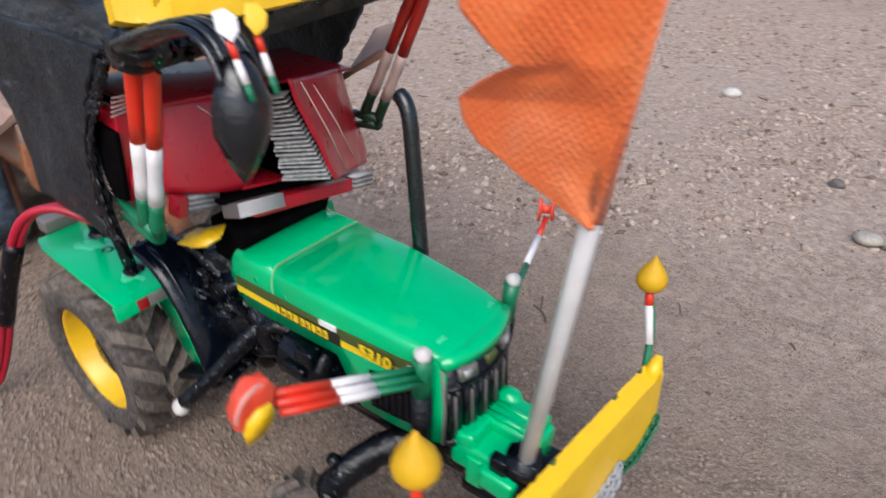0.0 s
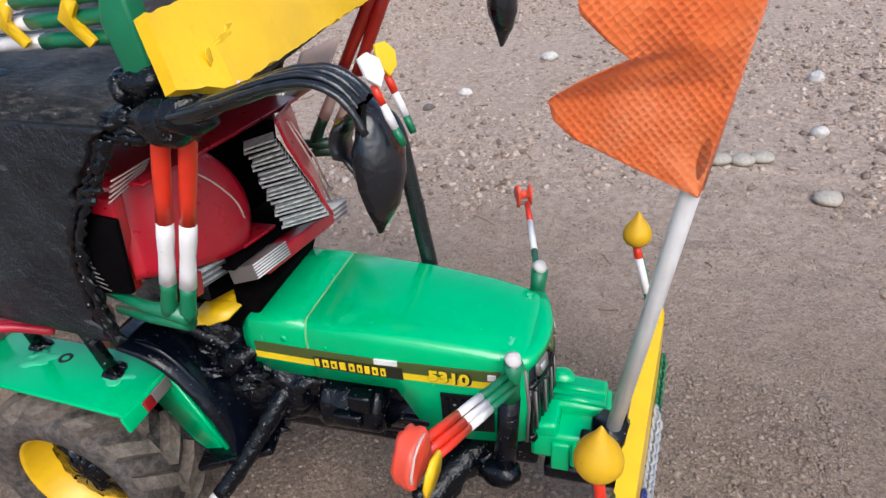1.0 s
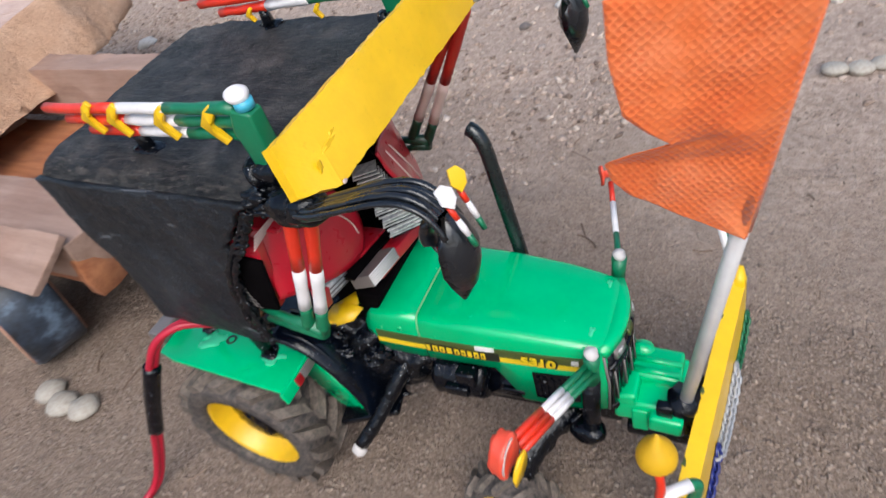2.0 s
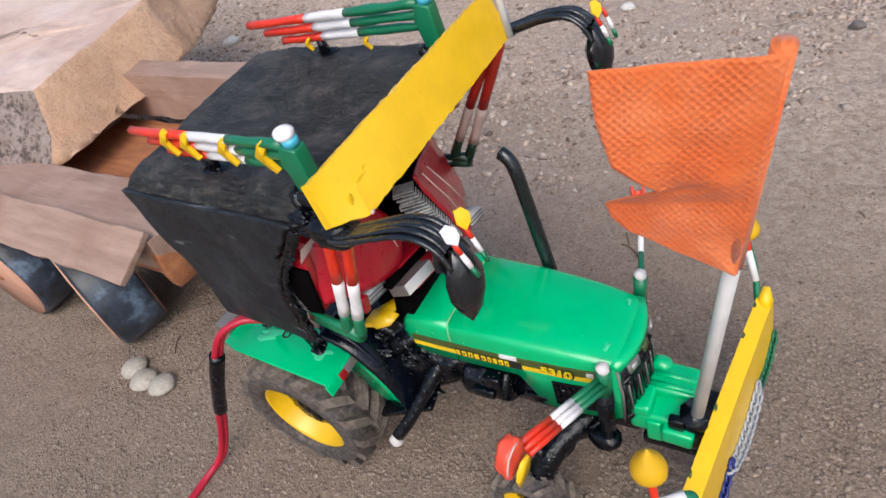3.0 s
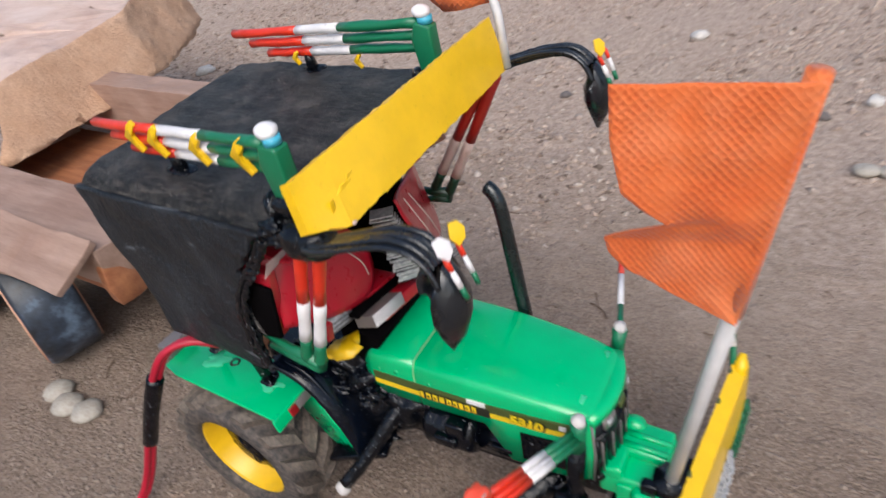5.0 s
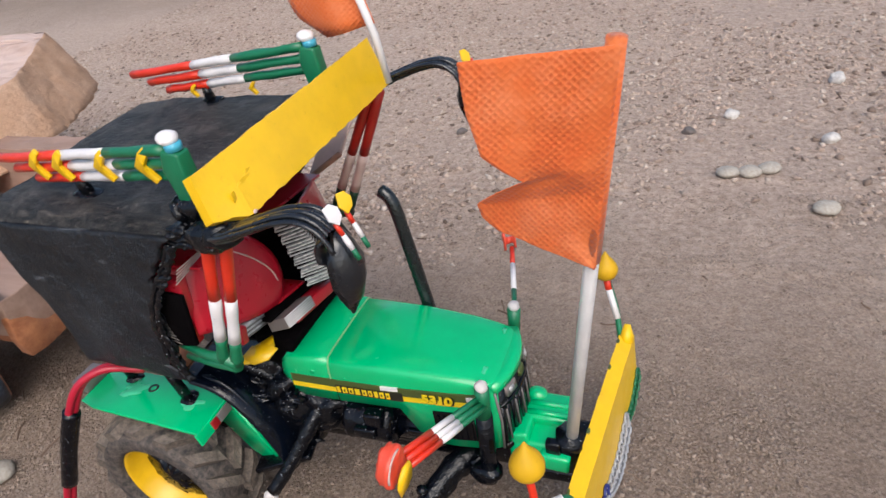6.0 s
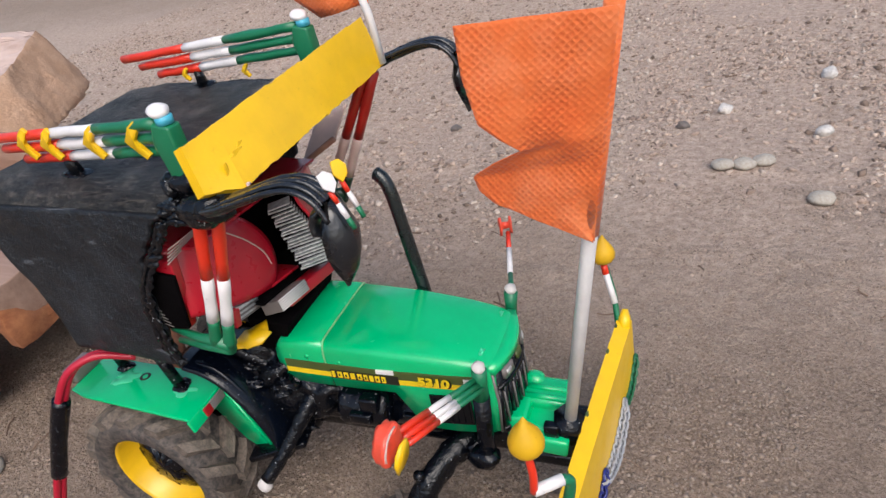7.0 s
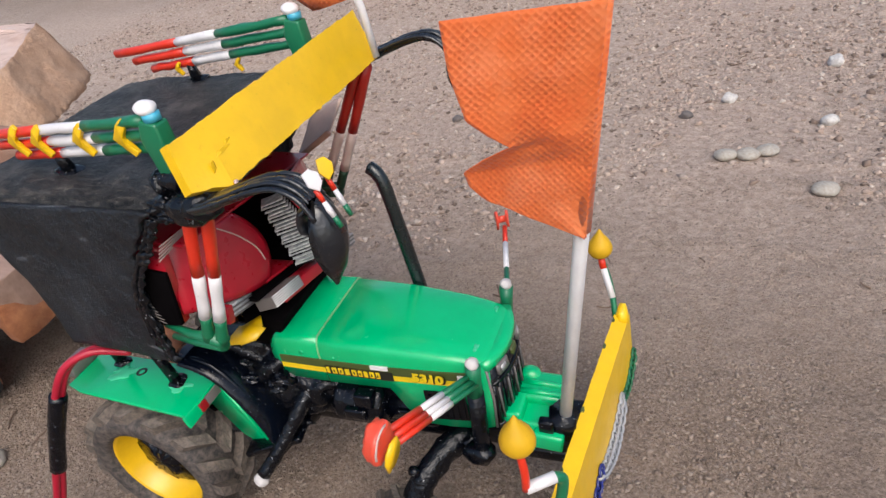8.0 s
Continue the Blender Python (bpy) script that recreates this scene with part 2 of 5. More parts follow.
def mat_ground():
    m = Mat("packed_gritty_earth", 0.95, spec=0.2)
    big = m.ramp(m.noise(4.5, 5, 0.6), [(0.3, srgb(134, 116, 103)), (0.5, srgb(153, 136, 122)), (0.72, srgb(172, 155, 140))])
    mid = m.ramp(m.noise(55, 5, 0.7), [(0.32, srgb(120, 103, 90)), (0.52, srgb(149, 132, 118)), (0.72, srgb(173, 156, 141))])
    grain = m.ramp(m.noise(520, 5, 0.8), [(0.38, srgb(80, 65, 52)), (0.5, srgb(134, 116, 101)), (0.67, srgb(176, 159, 142))])
    broad = m.ramp(m.noise(0.7, 4, 0.6), [(0.35, srgb(121, 103, 89)), (0.65, srgb(167, 151, 136))])
    col = m.mix(0.4, m.mix(0.25, big, broad), mid)
    col = m.mix(0.55, col, grain)
    # paler gravelly strip beside the track; its colour also carries far ground's grazing brightness
    sep = m.n.new("ShaderNodeSeparateXYZ")
    m.l.new(m.co, sep.inputs[0])
    add = m.n.new("ShaderNodeMath")
    add.operation = "MULTIPLY_ADD"
    m.l.new(m.noise(5, 5, 0.6), add.inputs[0])
    add.inputs[1].default_value = 0.18
    half = m.n.new("ShaderNodeMath")
    half.operation = "MULTIPLY"
    half.inputs[1].default_value = 0.5
    m.l.new(sep.outputs[1], half.inputs[0])
    m.l.new(half.outputs[0], add.inputs[2])
    strip = m.ramp(add.outputs[0], [(0.12, (0, 0, 0)), (0.25, (0.62, 0.62, 0.62)), (0.62, (0.6, 0.6, 0.6)), (0.85, (0.1, 0.1, 0.1))])
    col = m.mix(strip, col, m.ramp(m.noise(160, 6, 0.75), [(0.35, srgb(158, 137, 123)), (0.6, srgb(214, 194, 179))]))
    speck = m.ramp(m.voronoi(260, "F1", 1.0), [(0.0, (0.25, 0.25, 0.25)), (0.12, (0.2, 0.2, 0.2)), (0.26, (0, 0, 0))])
    sel = m.ramp(m.noise(120, 2), [(0.5, (0, 0, 0)), (0.6, (1, 1, 1))])
    m.color(m.mix(m.mix(1.0, speck, sel, "MULTIPLY"), col, srgb(170, 155, 140)))
    m.bump(m.noise(38, 5, 0.65), 0.8, 0.010)
    m.bump(m.noise(140, 6, 0.7), 0.7, 0.0028)
    m.bump(m.noise(330, 6, 0.75), 0.9, 0.0018)
    return m.m


def mat_island(name, cols, rough=0.85, scale=120):
    """Stones or crumbs that differ one by one."""
    m = Mat(name, rough)
    r = m.n.new("ShaderNodeNewGeometry").outputs["Random Per Island"]
    base = m.ramp(r, [(i / max(1, len(cols) - 1), srgb(*c)) for i, c in enumerate(cols)])
    m.color(m.mix(m.ramp(m.noise(scale * 4, 4), [(0.4, (0, 0, 0)), (0.7, (0.5, 0.5, 0.5))]), base, srgb(120, 104, 94)))
    m.bump(m.noise(scale * 3, 4), 0.5, 0.0008)
    return m.m


PIPE, ROOF_TAPE, SIDE_TAPE, FLAG = mat_pipe(), mat_roof(), mat_side(), mat_flag()
TYRE = mat_tyre("dusty_black_rubber", (34, 33, 35), (62, 59, 57), 0.45)
LUG_RUBBER = mat_tyre("worn_brown_grey_rubber", (58, 53, 49), (98, 90, 82), 0.6)
SILVER, EARTH = mat_corrugated(), mat_ground()
STONE_TOP, STONE_FRONT, STONE_SIDE = mat_stone_top(), mat_stone_front(), mat_stone_side()
BED_WOOD = mat_wood("weathered_plywood", (134, 107, 92), (172, 143, 127))
DISC_WOOD = mat_wood("raw_pink_wood", (178, 128, 104), (206, 160, 136), 40)
BROWN_WOOD = mat_wood("brown_chipboard", (128, 74, 44), (176, 116, 76), 90)
GRIT = mat_island("mixed_grit", [(103, 86, 73), (136, 120, 106), (150, 133, 119), (142, 126, 111), (157, 142, 128), (128, 110, 96), (154, 138, 124), (155, 139, 124), (103, 87, 73)])
GRAVEL = mat_island("pale_gravel_stone", [(96, 79, 67), (152, 131, 116), (178, 157, 142), (188, 169, 154), (168, 146, 130), (202, 187, 173), (126, 106, 93)])
PALE_STONE = mat_island("pale_pebble_stone", [(196, 192, 186), (212, 208, 202)], 0.7)
DARK_STONE = mat_island("dark_pebble_stone", [(92, 86, 84), (104, 98, 94)], 0.7)
POD = mat_island("pale_seed_pod_skin", [(166, 159, 147), (180, 173, 161)], 0.6)
TWIG = mat_island("dry_twig_bark", [(84, 66, 54), (120, 98, 82), (150, 128, 108)], 0.9)
CHAIN_WHITE = paint("grey_white_plastic_chain", (158, 160, 164), 0.4, 0.2, 0.3, 0.3)
CHAIN_GREEN = paint("green_plastic_chain", (18, 96, 62), 0.4, 0.2, 0.3, 0.15)
CHAIN_BLUE = paint("blue_plastic_chain", (24, 36, 110), 0.35, 0.2, 0.3, 0.15)


# ---------------------------------------------------------------- mesh helpers
def mesh_of(bm, name, material, smooth=True):
    bmesh.ops.recalc_face_normals(bm, faces=bm.faces)
    me = bpy.data.meshes.new(name)
    bm.to_mesh(me)
    bm.free()
    for q in me.polygons:
        q.use_smooth = smooth
    me.materials.append(material)
    return me


def part(name, bm, material, parent=None, label="", smooth=True):
    """Links a bmesh as one mesh object under a thing or a part."""
    ob = new(name, mesh_of(bm, name, material, smooth))
    ob.parent = parent
    return tagged(ob, label)


def ring_bridge(bm, rings, close=True, caps=(True, True)):
    n = len(rings[0])
    for a, b in zip(rings, rings[1:]):
        for i in range(n if close else n - 1):
            j = (i + 1) % n
            bm.faces.new((a[i], a[j], b[j], b[i]))
    if close and caps[0]:
        bm.faces.new(rings[0])
    if close and caps[1]:
        bm.faces.new(rings[-1])


def tube(path, radius, sides=12, wobble=0.0, bm=None, flat=1.0, caps=(True, True)):
    """A round bar along a path; radius a number or one for each point."""
    bm = bm or bmesh.new()
    pts = [Vector(p) for p in path]
    rad = radius if isinstance(radius, (list, tuple)) else [radius] * len(pts)
    rings, up = [], None
    for i, p in enumerate(pts):
        d = (pts[min(i + 1, len(pts) - 1)] - pts[max(i - 1, 0)]).normalized()
        if up is None:
            up = Vector((0, 0, 1)) if abs(d.z) < 0.9 else Vector((1, 0, 0))
        side = d.cross(up).normalized()
        up = side.cross(d).normalized()
        ring = []
        for k in range(sides):
            a = 2 * math.pi * k / sides
            r = rad[i] * (1 + wobble * noise.noise(p * 300 + Vector((k * 1.7, i, 0))))
            ring.append(bm.verts.new(p + side * (math.cos(a) * r) + up * (math.sin(a) * r * flat)))
        rings.append(ring)
    ring_bridge(bm, rings, caps=caps)
    return bm


def smooth_path(points, n=8):
    """Catmull-Rom through the points."""
    p = [Vector(q) for q in points]
    p = [p[0] * 2 - p[1]] + p + [p[-1] * 2 - p[-2]]
    out = []
    for i in range(1, len(p) - 2):
        for k in range(n):
            t = k / n
            a, b, c, d = p[i - 1], p[i], p[i + 1], p[i + 2]
            out.append(0.5 * ((2 * b) + (c - a) * t + (2 * a - 5 * b + 4 * c - d) * t * t + (3 * b - a - 3 * c + d) * t ** 3))
    return out + [p[-2]]


def box(size, at=(0, 0, 0), bevel=0.0, turn=None, bm=None, segments=2):
    bm2 = bmesh.new()
    bmesh.ops.create_cube(bm2, size=1)
    bmesh.ops.scale(bm2, vec=size, verts=bm2.verts)
    if bevel:
        bmesh.ops.bevel(bm2, geom=bm2.edges[:], offset=bevel, segments=segments, affect="EDGES", profile=0.6)
    if turn:
        bmesh.ops.transform(bm2, matrix=pose(0, 0, 0, *turn), verts=bm2.verts)
    bmesh.ops.translate(bm2, vec=at, verts=bm2.verts)
    if bm is None:
        return bm2
    return join(bm, bm2)


def join(bm, other):
    me = bpy.data.meshes.new("tmp")
    other.to_mesh(me)
    other.free()
    bm.from_mesh(me)
    bpy.data.meshes.remove(me)
    return bm


def ball(r, at=(0, 0, 0), scale=(1, 1, 1), rough=0.0, u=16, v=10, bm=None, seed=0.0):
    bm2 = bmesh.new()
    bmesh.ops.create_uvsphere(bm2, u_segments=u, v_segments=v, radius=r)
    for q in bm2.verts:
        if rough:
            q.co *= 1 + rough * noise.noise(q.co * (1.1 / r) + Vector((seed, seed * 2.3, 0)))
        q.co = Vector((q.co.x * scale[0], q.co.y * scale[1], q.co.z * scale[2])) + Vector(at)
    return bm2 if bm is None else join(bm, bm2)


def lathe(profile, sides=40, axis="y", at=(0, 0, 0), caps=(True, True)):
    """Turns (along, radius) pairs about an axis."""
    bm = bmesh.new()
    rings = []
    for along, r in profile:
        ring = []
        for k in range(sides):
            a = 2 * math.pi * k / sides
            c, s = math.cos(a) * r, math.sin(a) * r
            co = (c, along, s) if axis == "y" else ((c, s, along) if axis == "z" else (along, c, s))
            ring.append(bm.verts.new(Vector(co) + Vector(at)))
        rings.append(ring)
    ring_bridge(bm, rings, caps=caps)
    return bm


def prism(outline, axis, lo, hi, bevel=0.0):
    """A flat outline drawn out along an axis: outline in the two other coordinates, in their order."""
    bm = bmesh.new()

    def at(a, b, d):
        return {"x": (d, a, b), "y": (a, d, b), "z": (a, b, d)}[axis]
    r0 = [bm.verts.new(at(a, b, lo)) for a, b in outline]
    r1 = [bm.verts.new(at(a, b, hi)) for a, b in outline]
    ring_bridge(bm, [r0, r1])
    if bevel:
        bmesh.ops.bevel(bm, geom=bm.edges[:], offset=bevel, segments=2, affect="EDGES", profile=0.6)
    return bm


def thing(name, at=(0, 0, 0), **tags):
    ob = new(name)
    ob.empty_display_size = 0.01
    ob.location = at
    return tagged(ob, **tags)


# ---------------------------------------------------------------- ground
GROUND = 0.0048


def ground_height(x, y):
    near = math.exp(-((x + 0.1) ** 2 + y ** 2) / 0.25)
    far = 1.0 - near
    h = GROUND + 0.006 * noise.noise(Vector((x * 4, y * 4, 0.3))) * far
    h += 0.0012 * noise.noise(Vector((x * 28, y * 28, 1.3)))
    h += 0.0008 * noise.noise(Vector((x * 80, y * 80, 2.3)))
    h += 0.0007 * noise.noise(Vector((x * 130, y * 130, 4.3)))
    # faint ridges pressed up beside old wheel tracks
    for y0, bend, tall in ((0.150, 0.030, 0.0022), (0.185, 0.026, 0.0026), (0.300, 0.045, 0.0024), (0.345, 0.040, 0.0018), (-0.105, 0.020, 0.0016)):
        d = (y - y0 - bend * math.sin(4.2 * x + y0 * 9)) / 0.0075
        if abs(d) < 3:
            h += tall * math.exp(-d * d) * max(0.0, 0.45 + noise.noise(Vector((x * 9, y0 * 40, 6.0))))
    h += 0.0035 * max(0.0, noise.noise(Vector((x * 6 + 3, y * 9, 5.0)))) * far
    return h


def build_ground():
    xs = [-400, -60, -12, -4, -2.4, -1.7] + [-1.3 + 0.014 * i for i in range(50)] + [-0.6 + 0.006 * i for i in range(201)] + [0.614 + 0.014 * i for i in range(14)] + [1.1, 1.6, 3, 8, 60, 400]
    ys = [-400, -60, -8, -2, -0.9, -0.5] + [-0.25 + 0.006 * i for i in range(140)] + [0.604 + 0.014 * i for i in range(64)] + [1.7, 2.1, 2.8, 4, 8, 20, 80, 400]
    verts = [(x, y, ground_height(x, y) if -1.4 < x < 1 and -0.4 < y < 1.6 else GROUND) for y in ys for x in xs]
    w = len(xs)
    faces = [(j * w + i, j * w + i + 1, (j + 1) * w + i + 1, (j + 1) * w + i) for j in range(len(ys) - 1) for i in range(w - 1)]
    me = bpy.data.meshes.new("ground")
    me.from_pydata(verts, [], faces)
    for q in me.polygons:
        q.use_smooth = True
    me.materials.append(EARTH)
    tagged(new("ground", me), "packed grey-brown earth with fine grit and ruts", "ground", kind="structure")


build_ground()


def lump(rng, r):
    """A few points of an angular crumb, as vertices and faces."""
    base = [(1, 0, 0), (-1, 0, 0), (0, 1, 0), (0, -1, 0), (0, 0, 1), (0, 0, -1)]
    sc = (rng.uniform(0.7, 1.4), rng.uniform(0.6, 1.1), rng.uniform(0.4, 0.8))
    turn = Euler((rng.uniform(-0.5, 0.5), rng.uniform(-0.5, 0.5), rng.uniform(0, 6.28))).to_matrix()
    vs = [turn @ Vector((x * sc[0], y * sc[1], z * sc[2])) * r * rng.uniform(0.75, 1.15) for x, y, z in base]
    fs = [(0, 2, 4), (2, 1, 4), (1, 3, 4), (3, 0, 4), (2, 0, 5), (1, 2, 5), (3, 1, 5), (0, 3, 5)]
    return vs, fs


def strewn(name, rng, spots, material, label, category):
    """Crumbs at (x, y, radius), as one sheet of loose stuff."""
    verts, faces = [], []
    for x, y, r in spots:
        vs, fs = lump(rng, r)
        k = len(verts)
        z = ground_height(x, y) + r * 0.05
        verts.extend((v.x + x, v.y + y, v.z + z) for v in vs)
        faces.extend(tuple(k + i for i in f) for f in fs)
    me = bpy.data.meshes.new(name)
    me.from_pydata(verts, [], faces)
    for q in me.polygons:
        q.use_smooth = True
    me.materials.append(material)
    tagged(new(name, me), label, category, kind="stuff")


def build_grit():
    rng = random.Random(11)
    spots = []
    for _ in range(60000):
        spots.append((rng.uniform(-0.75, 0.55), rng.uniform(-0.16, 0.62), rng.choice((0.0004, 0.0005, 0.0005, 0.0006, 0.0008, 0.0011)) * rng.uniform(0.7, 1.3)))
    for _ in range(70000):
        x, y = rng.uniform(-0.42, 0.32), rng.uniform(-0.14, 0.30)
        if noise.noise(Vector((x * 22, y * 22, 3.1))) + 0.6 * noise.noise(Vector((x * 70, y * 70, 1.1))) > rng.uniform(-0.35, 0.35):
            spots.append((x, y, rng.choice((0.0004, 0.0005, 0.0006, 0.0008, 0.0011)) * rng.uniform(0.7, 1.3)))
    for _ in range(14000):
        x, y = rng.uniform(-0.36, 0.12), rng.uniform(-0.15, 0.10)
        spots.append((x, y, rng.choice((0.0008, 0.0010, 0.0013, 0.0017)) * rng.uniform(0.7, 1.2)))
    strewn("grit", rng, spots, GRIT, "fine brown grit lying on the earth", "grit")
    spots = []
    for _ in range(140000):
        x, y = rng.uniform(-1.2, 0.95), 0.14 + 1.25 * rng.random() ** 1.5
        if noise.noise(Vector((x * 5.2, y * 6.2, 7.7))) + 0.5 * noise.noise(Vector((x * 19, y * 19, 2.7))) > rng.uniform(-0.55, 0.22) + 2.6 * max(0.0, 0.38 - y):
            spots.append((x, y, rng.choice((0.0009, 0.0012, 0.0015, 0.0019, 0.0024, 0.0036)) * rng.uniform(0.7, 1.4)))
    for _ in range(1500):
        spots.append((rng.uniform(-0.9, 0.75), 0.28 + 0.75 * rng.random(), rng.uniform(0.0028, 0.0055)))
    strewn("gravel", rng, spots, GRAVEL, "pale loose gravel in a strip on the earth", "gravel")


def build_twigs():
    """Dry bits of stalk lying flat, as one sheet of loose stuff."""
    rng = random.Random(29)
    verts, faces = [], []
    for _ in range(170):
        x, y, a = rng.uniform(-0.7, 0.6), rng.uniform(-0.1, 0.75), rng.uniform(0, 6.28)
        size, r, curl = rng.uniform(0.006, 0.022), rng.uniform(0.0003, 0.0008), rng.uniform(-0.5, 0.5)
        k = len(verts)
        for j in range(4):
            f = j / 3
            cx, cy = x + math.cos(a + curl * f) * size * f, y + math.sin(a + curl * f) * size * f
            z = ground_height(cx, cy) + r * 0.9
            for q in range(4):
                t = math.pi / 2 * q
                verts.append((cx - math.sin(a) * math.cos(t) * r, cy + math.cos(a) * math.cos(t) * r, z + math.sin(t) * r))
        for j in range(3):
            for q in range(4):
                faces.append((k + 4 * j + q, k + 4 * j + (q + 1) % 4, k + 4 * j + 4 + (q + 1) % 4, k + 4 * j + 4 + q))
    me = bpy.data.meshes.new("twigs")
    me.from_pydata(verts, [], faces)
    me.materials.append(TWIG)
    tagged(new("twigs", me), "dry brown bits of stalk lying on the earth", "twigs", kind="stuff")


build_grit()
build_twigs()


# ---------------------------------------------------------------- toy tractor
tractor = thing("toy_tractor", (-0.09, 0, 0),
                label="green plastic toy tractor with yellow rims and home-made painted trim", category="toy tractor")


def tpart(name, bm, material, parent=None, label="", smooth=True):
    """A part of the tractor, from world coordinates."""
    ob = part(name, bm, material, None, label, smooth)
    host = parent or tractor
    ob.parent = host
    ob.matrix_parent_inverse = Matrix.Translation((0.09, 0, 0))
    if host is not tractor:
        ob.matrix_parent_inverse = Matrix()
        ob.matrix_basis = Matrix()
    return ob


def mirrored(bm):
    other = bm.copy()
    for v in other.verts:
        v.co.y = -v.co.y
    bmesh.ops.reverse_faces(other, faces=other.faces)
    return other


# hood: half width, top and lower edge along its length
HOOD = [(-0.0895, 0.0220, 0.1050, 0.0930), (-0.0860, 0.0225, 0.1085, 0.0862), (-0.0680, 0.0225, 0.1082, 0.0856),
        (-0.0672, 0.0222, 0.1074, 0.0856), (-0.0660, 0.0222, 0.1074, 0.0856), (-0.0652, 0.0225, 0.1080, 0.0856),
        (-0.0450, 0.0222, 0.1068, 0.0856), (-0.0380, 0.0220, 0.1064, 0.0855), (-0.0290, 0.0215, 0.1056, 0.0675),
        (-0.0150, 0.0207, 0.1042, 0.0665), (-0.0060, 0.0198, 0.1028, 0.0665), (-0.0005, 0.0190, 0.1014, 0.0668),
        (0.0022, 0.0182, 0.1002, 0.0672), (0.0032, 0.0176, 0.0985, 0.0680)]


def hood_half(x):
    for a, b in zip(HOOD, HOOD[1:]):
        if a[0] <= x <= b[0]:
            k = (x - a[0]) / (b[0] - a[0])
            return a[1] + k * (b[1] - a[1])
    return HOOD[-1][1]


def hood():
    bm = bmesh.new()
    rings = []
    for x, w, top, low in HOOD:
        half = [(w, low), (w + 0.0004, low + (top - low) * 0.5), (w, top - 0.0050), (w - 0.0004, top - 0.0028), (w - 0.0014, top - 0.0013),
                (w - 0.0034, top - 0.0005), (w * 0.45, top - 0.0001)]
        ring = [(-y, z) for y, z in half] + [(0, top)] + [(y, z) for y, z in reversed(half)]
        rings.append([bm.verts.new((x, y, z)) for y, z in ring])
    ring_bridge(bm, rings)
    return tpart("hood", bm, GREEN, label="glossy green hood with a moulded seam")


hood_ob = hood()


def side_strip(name, x0, x1, z0, z1, material, parent, lift=0.0003, slope=0.0, n=14, label=""):
    """A printed strip that follows the hood's flank."""
    bm = bmesh.new()
    rings = []
    for i in range(n + 1):
        x = x0 + (x1 - x0) * i / n
        y = -hood_half(x) - 0.0004
        dz = slope * (x - x0)
        rings.append([bm.verts.new((x, y + 0.0004, z0 + dz)), bm.verts.new((x, y - lift, z0 + dz)),
                      bm.verts.new((x, y - lift, z1 + dz)), bm.verts.new((x, y + 0.0004, z1 + dz))])
    ring_bridge(bm, rings)
    return tpart(name, bm, material, parent, label, smooth=False)


side_strip("decal_band", -0.0855, -0.0045, 0.0945, 0.0985, DECAL_DARK, hood_ob, slope=-0.025, label="dark olive band printed on the hood's flank")
side_strip("decal_line", -0.0858, -0.0050, 0.0918, 0.0944, DECAL_YELLOW, hood_ob, slope=-0.025)
# moulded seam over the hood
seam_y = 0.0222
seam = [(-0.0664, -seam_y - 0.0003, 0.0945), (-0.0664, -seam_y - 0.0002, 0.1020), (-0.0664, -seam_y + 0.0016, 0.1066), (-0.0664, -seam_y + 0.0050, 0.1077), (-0.0664, 0, 0.1079), (-0.0664, seam_y - 0.0050, 0.1077), (-0.0664, seam_y - 0.0016, 0.1066), (-0.0664, seam_y + 0.0002, 0.1020)]
tpart("hood_seam", tube(smooth_path(seam, 5), 0.00035, 8), SEAM, hood_ob)
# brand lettering as plain bars, number as it reads
side_strip("lettering_ground", -0.0648, -0.0350, 0.0910, 0.0955, DECAL_BLACK, hood_ob, 0.0005, -0.022, n=6)
for k, (x, w) in enumerate(((-0.0642, 0.0013), (-0.0617, 0.0020), (-0.0588, 0.0020), (-0.0559, 0.0020), (-0.0527, 0.0019), (-0.0499, 0.0016), (-0.0474, 0.0016), (-0.0449, 0.0019), (-0.0421, 0.0016))):
    dz = -0.022 * (x + 0.0648)
    low = 0.0918 + dz
    side_strip("lettering_bar", x, x + w, low, low + 0.0030, DECAL_YELLOW, hood_ob, 0.0008, n=1)
    if k % 3:
        side_strip("lettering_notch", x + w * 0.35, x + w * 0.65, low + 0.0009, low + 0.0021, DECAL_BLACK, hood_ob, 0.0010, n=1)
side_strip("sticker_chip", -0.0440, -0.0365, 0.0957, 0.0975, WHITE_STICK, hood_ob, 0.0006, n=4, label="torn white sticker remnant")
side_strip("sticker_chip", -0.0085, -0.0060, 0.0935, 0.0955, WHITE_STICK, hood_ob, 0.0007, n=2)


def number(text, x, y, z, size, material, parent, lift):
    cu = bpy.data.curves.new("number", "FONT")
    cu.body, cu.size, cu.extrude, cu.offset = text, size, 0.00012, size * 0.035
    tmp = new("number_tmp", cu)
    bpy.context.view_layer.update()
    me = bpy.data.meshes.new_from_object(tmp)
    bpy.data.objects.remove(tmp)
    me.materials.append(material)
    me.transform(pose(x, y - lift, z, 90, 1.5, 2.5) @ Matrix.Diagonal((1.15, 1, 1, 1)))
    ob = new("number", me)
    ob.parent = parent
    return ob


number("5310", -0.0270, -0.0222, 0.0916, 0.0060, DECAL_BLACK, hood_ob, 0.0003)
number("5310", -0.0268, -0.0222, 0.0920, 0.0056, DECAL_YELLOW, hood_ob, 0.0006)

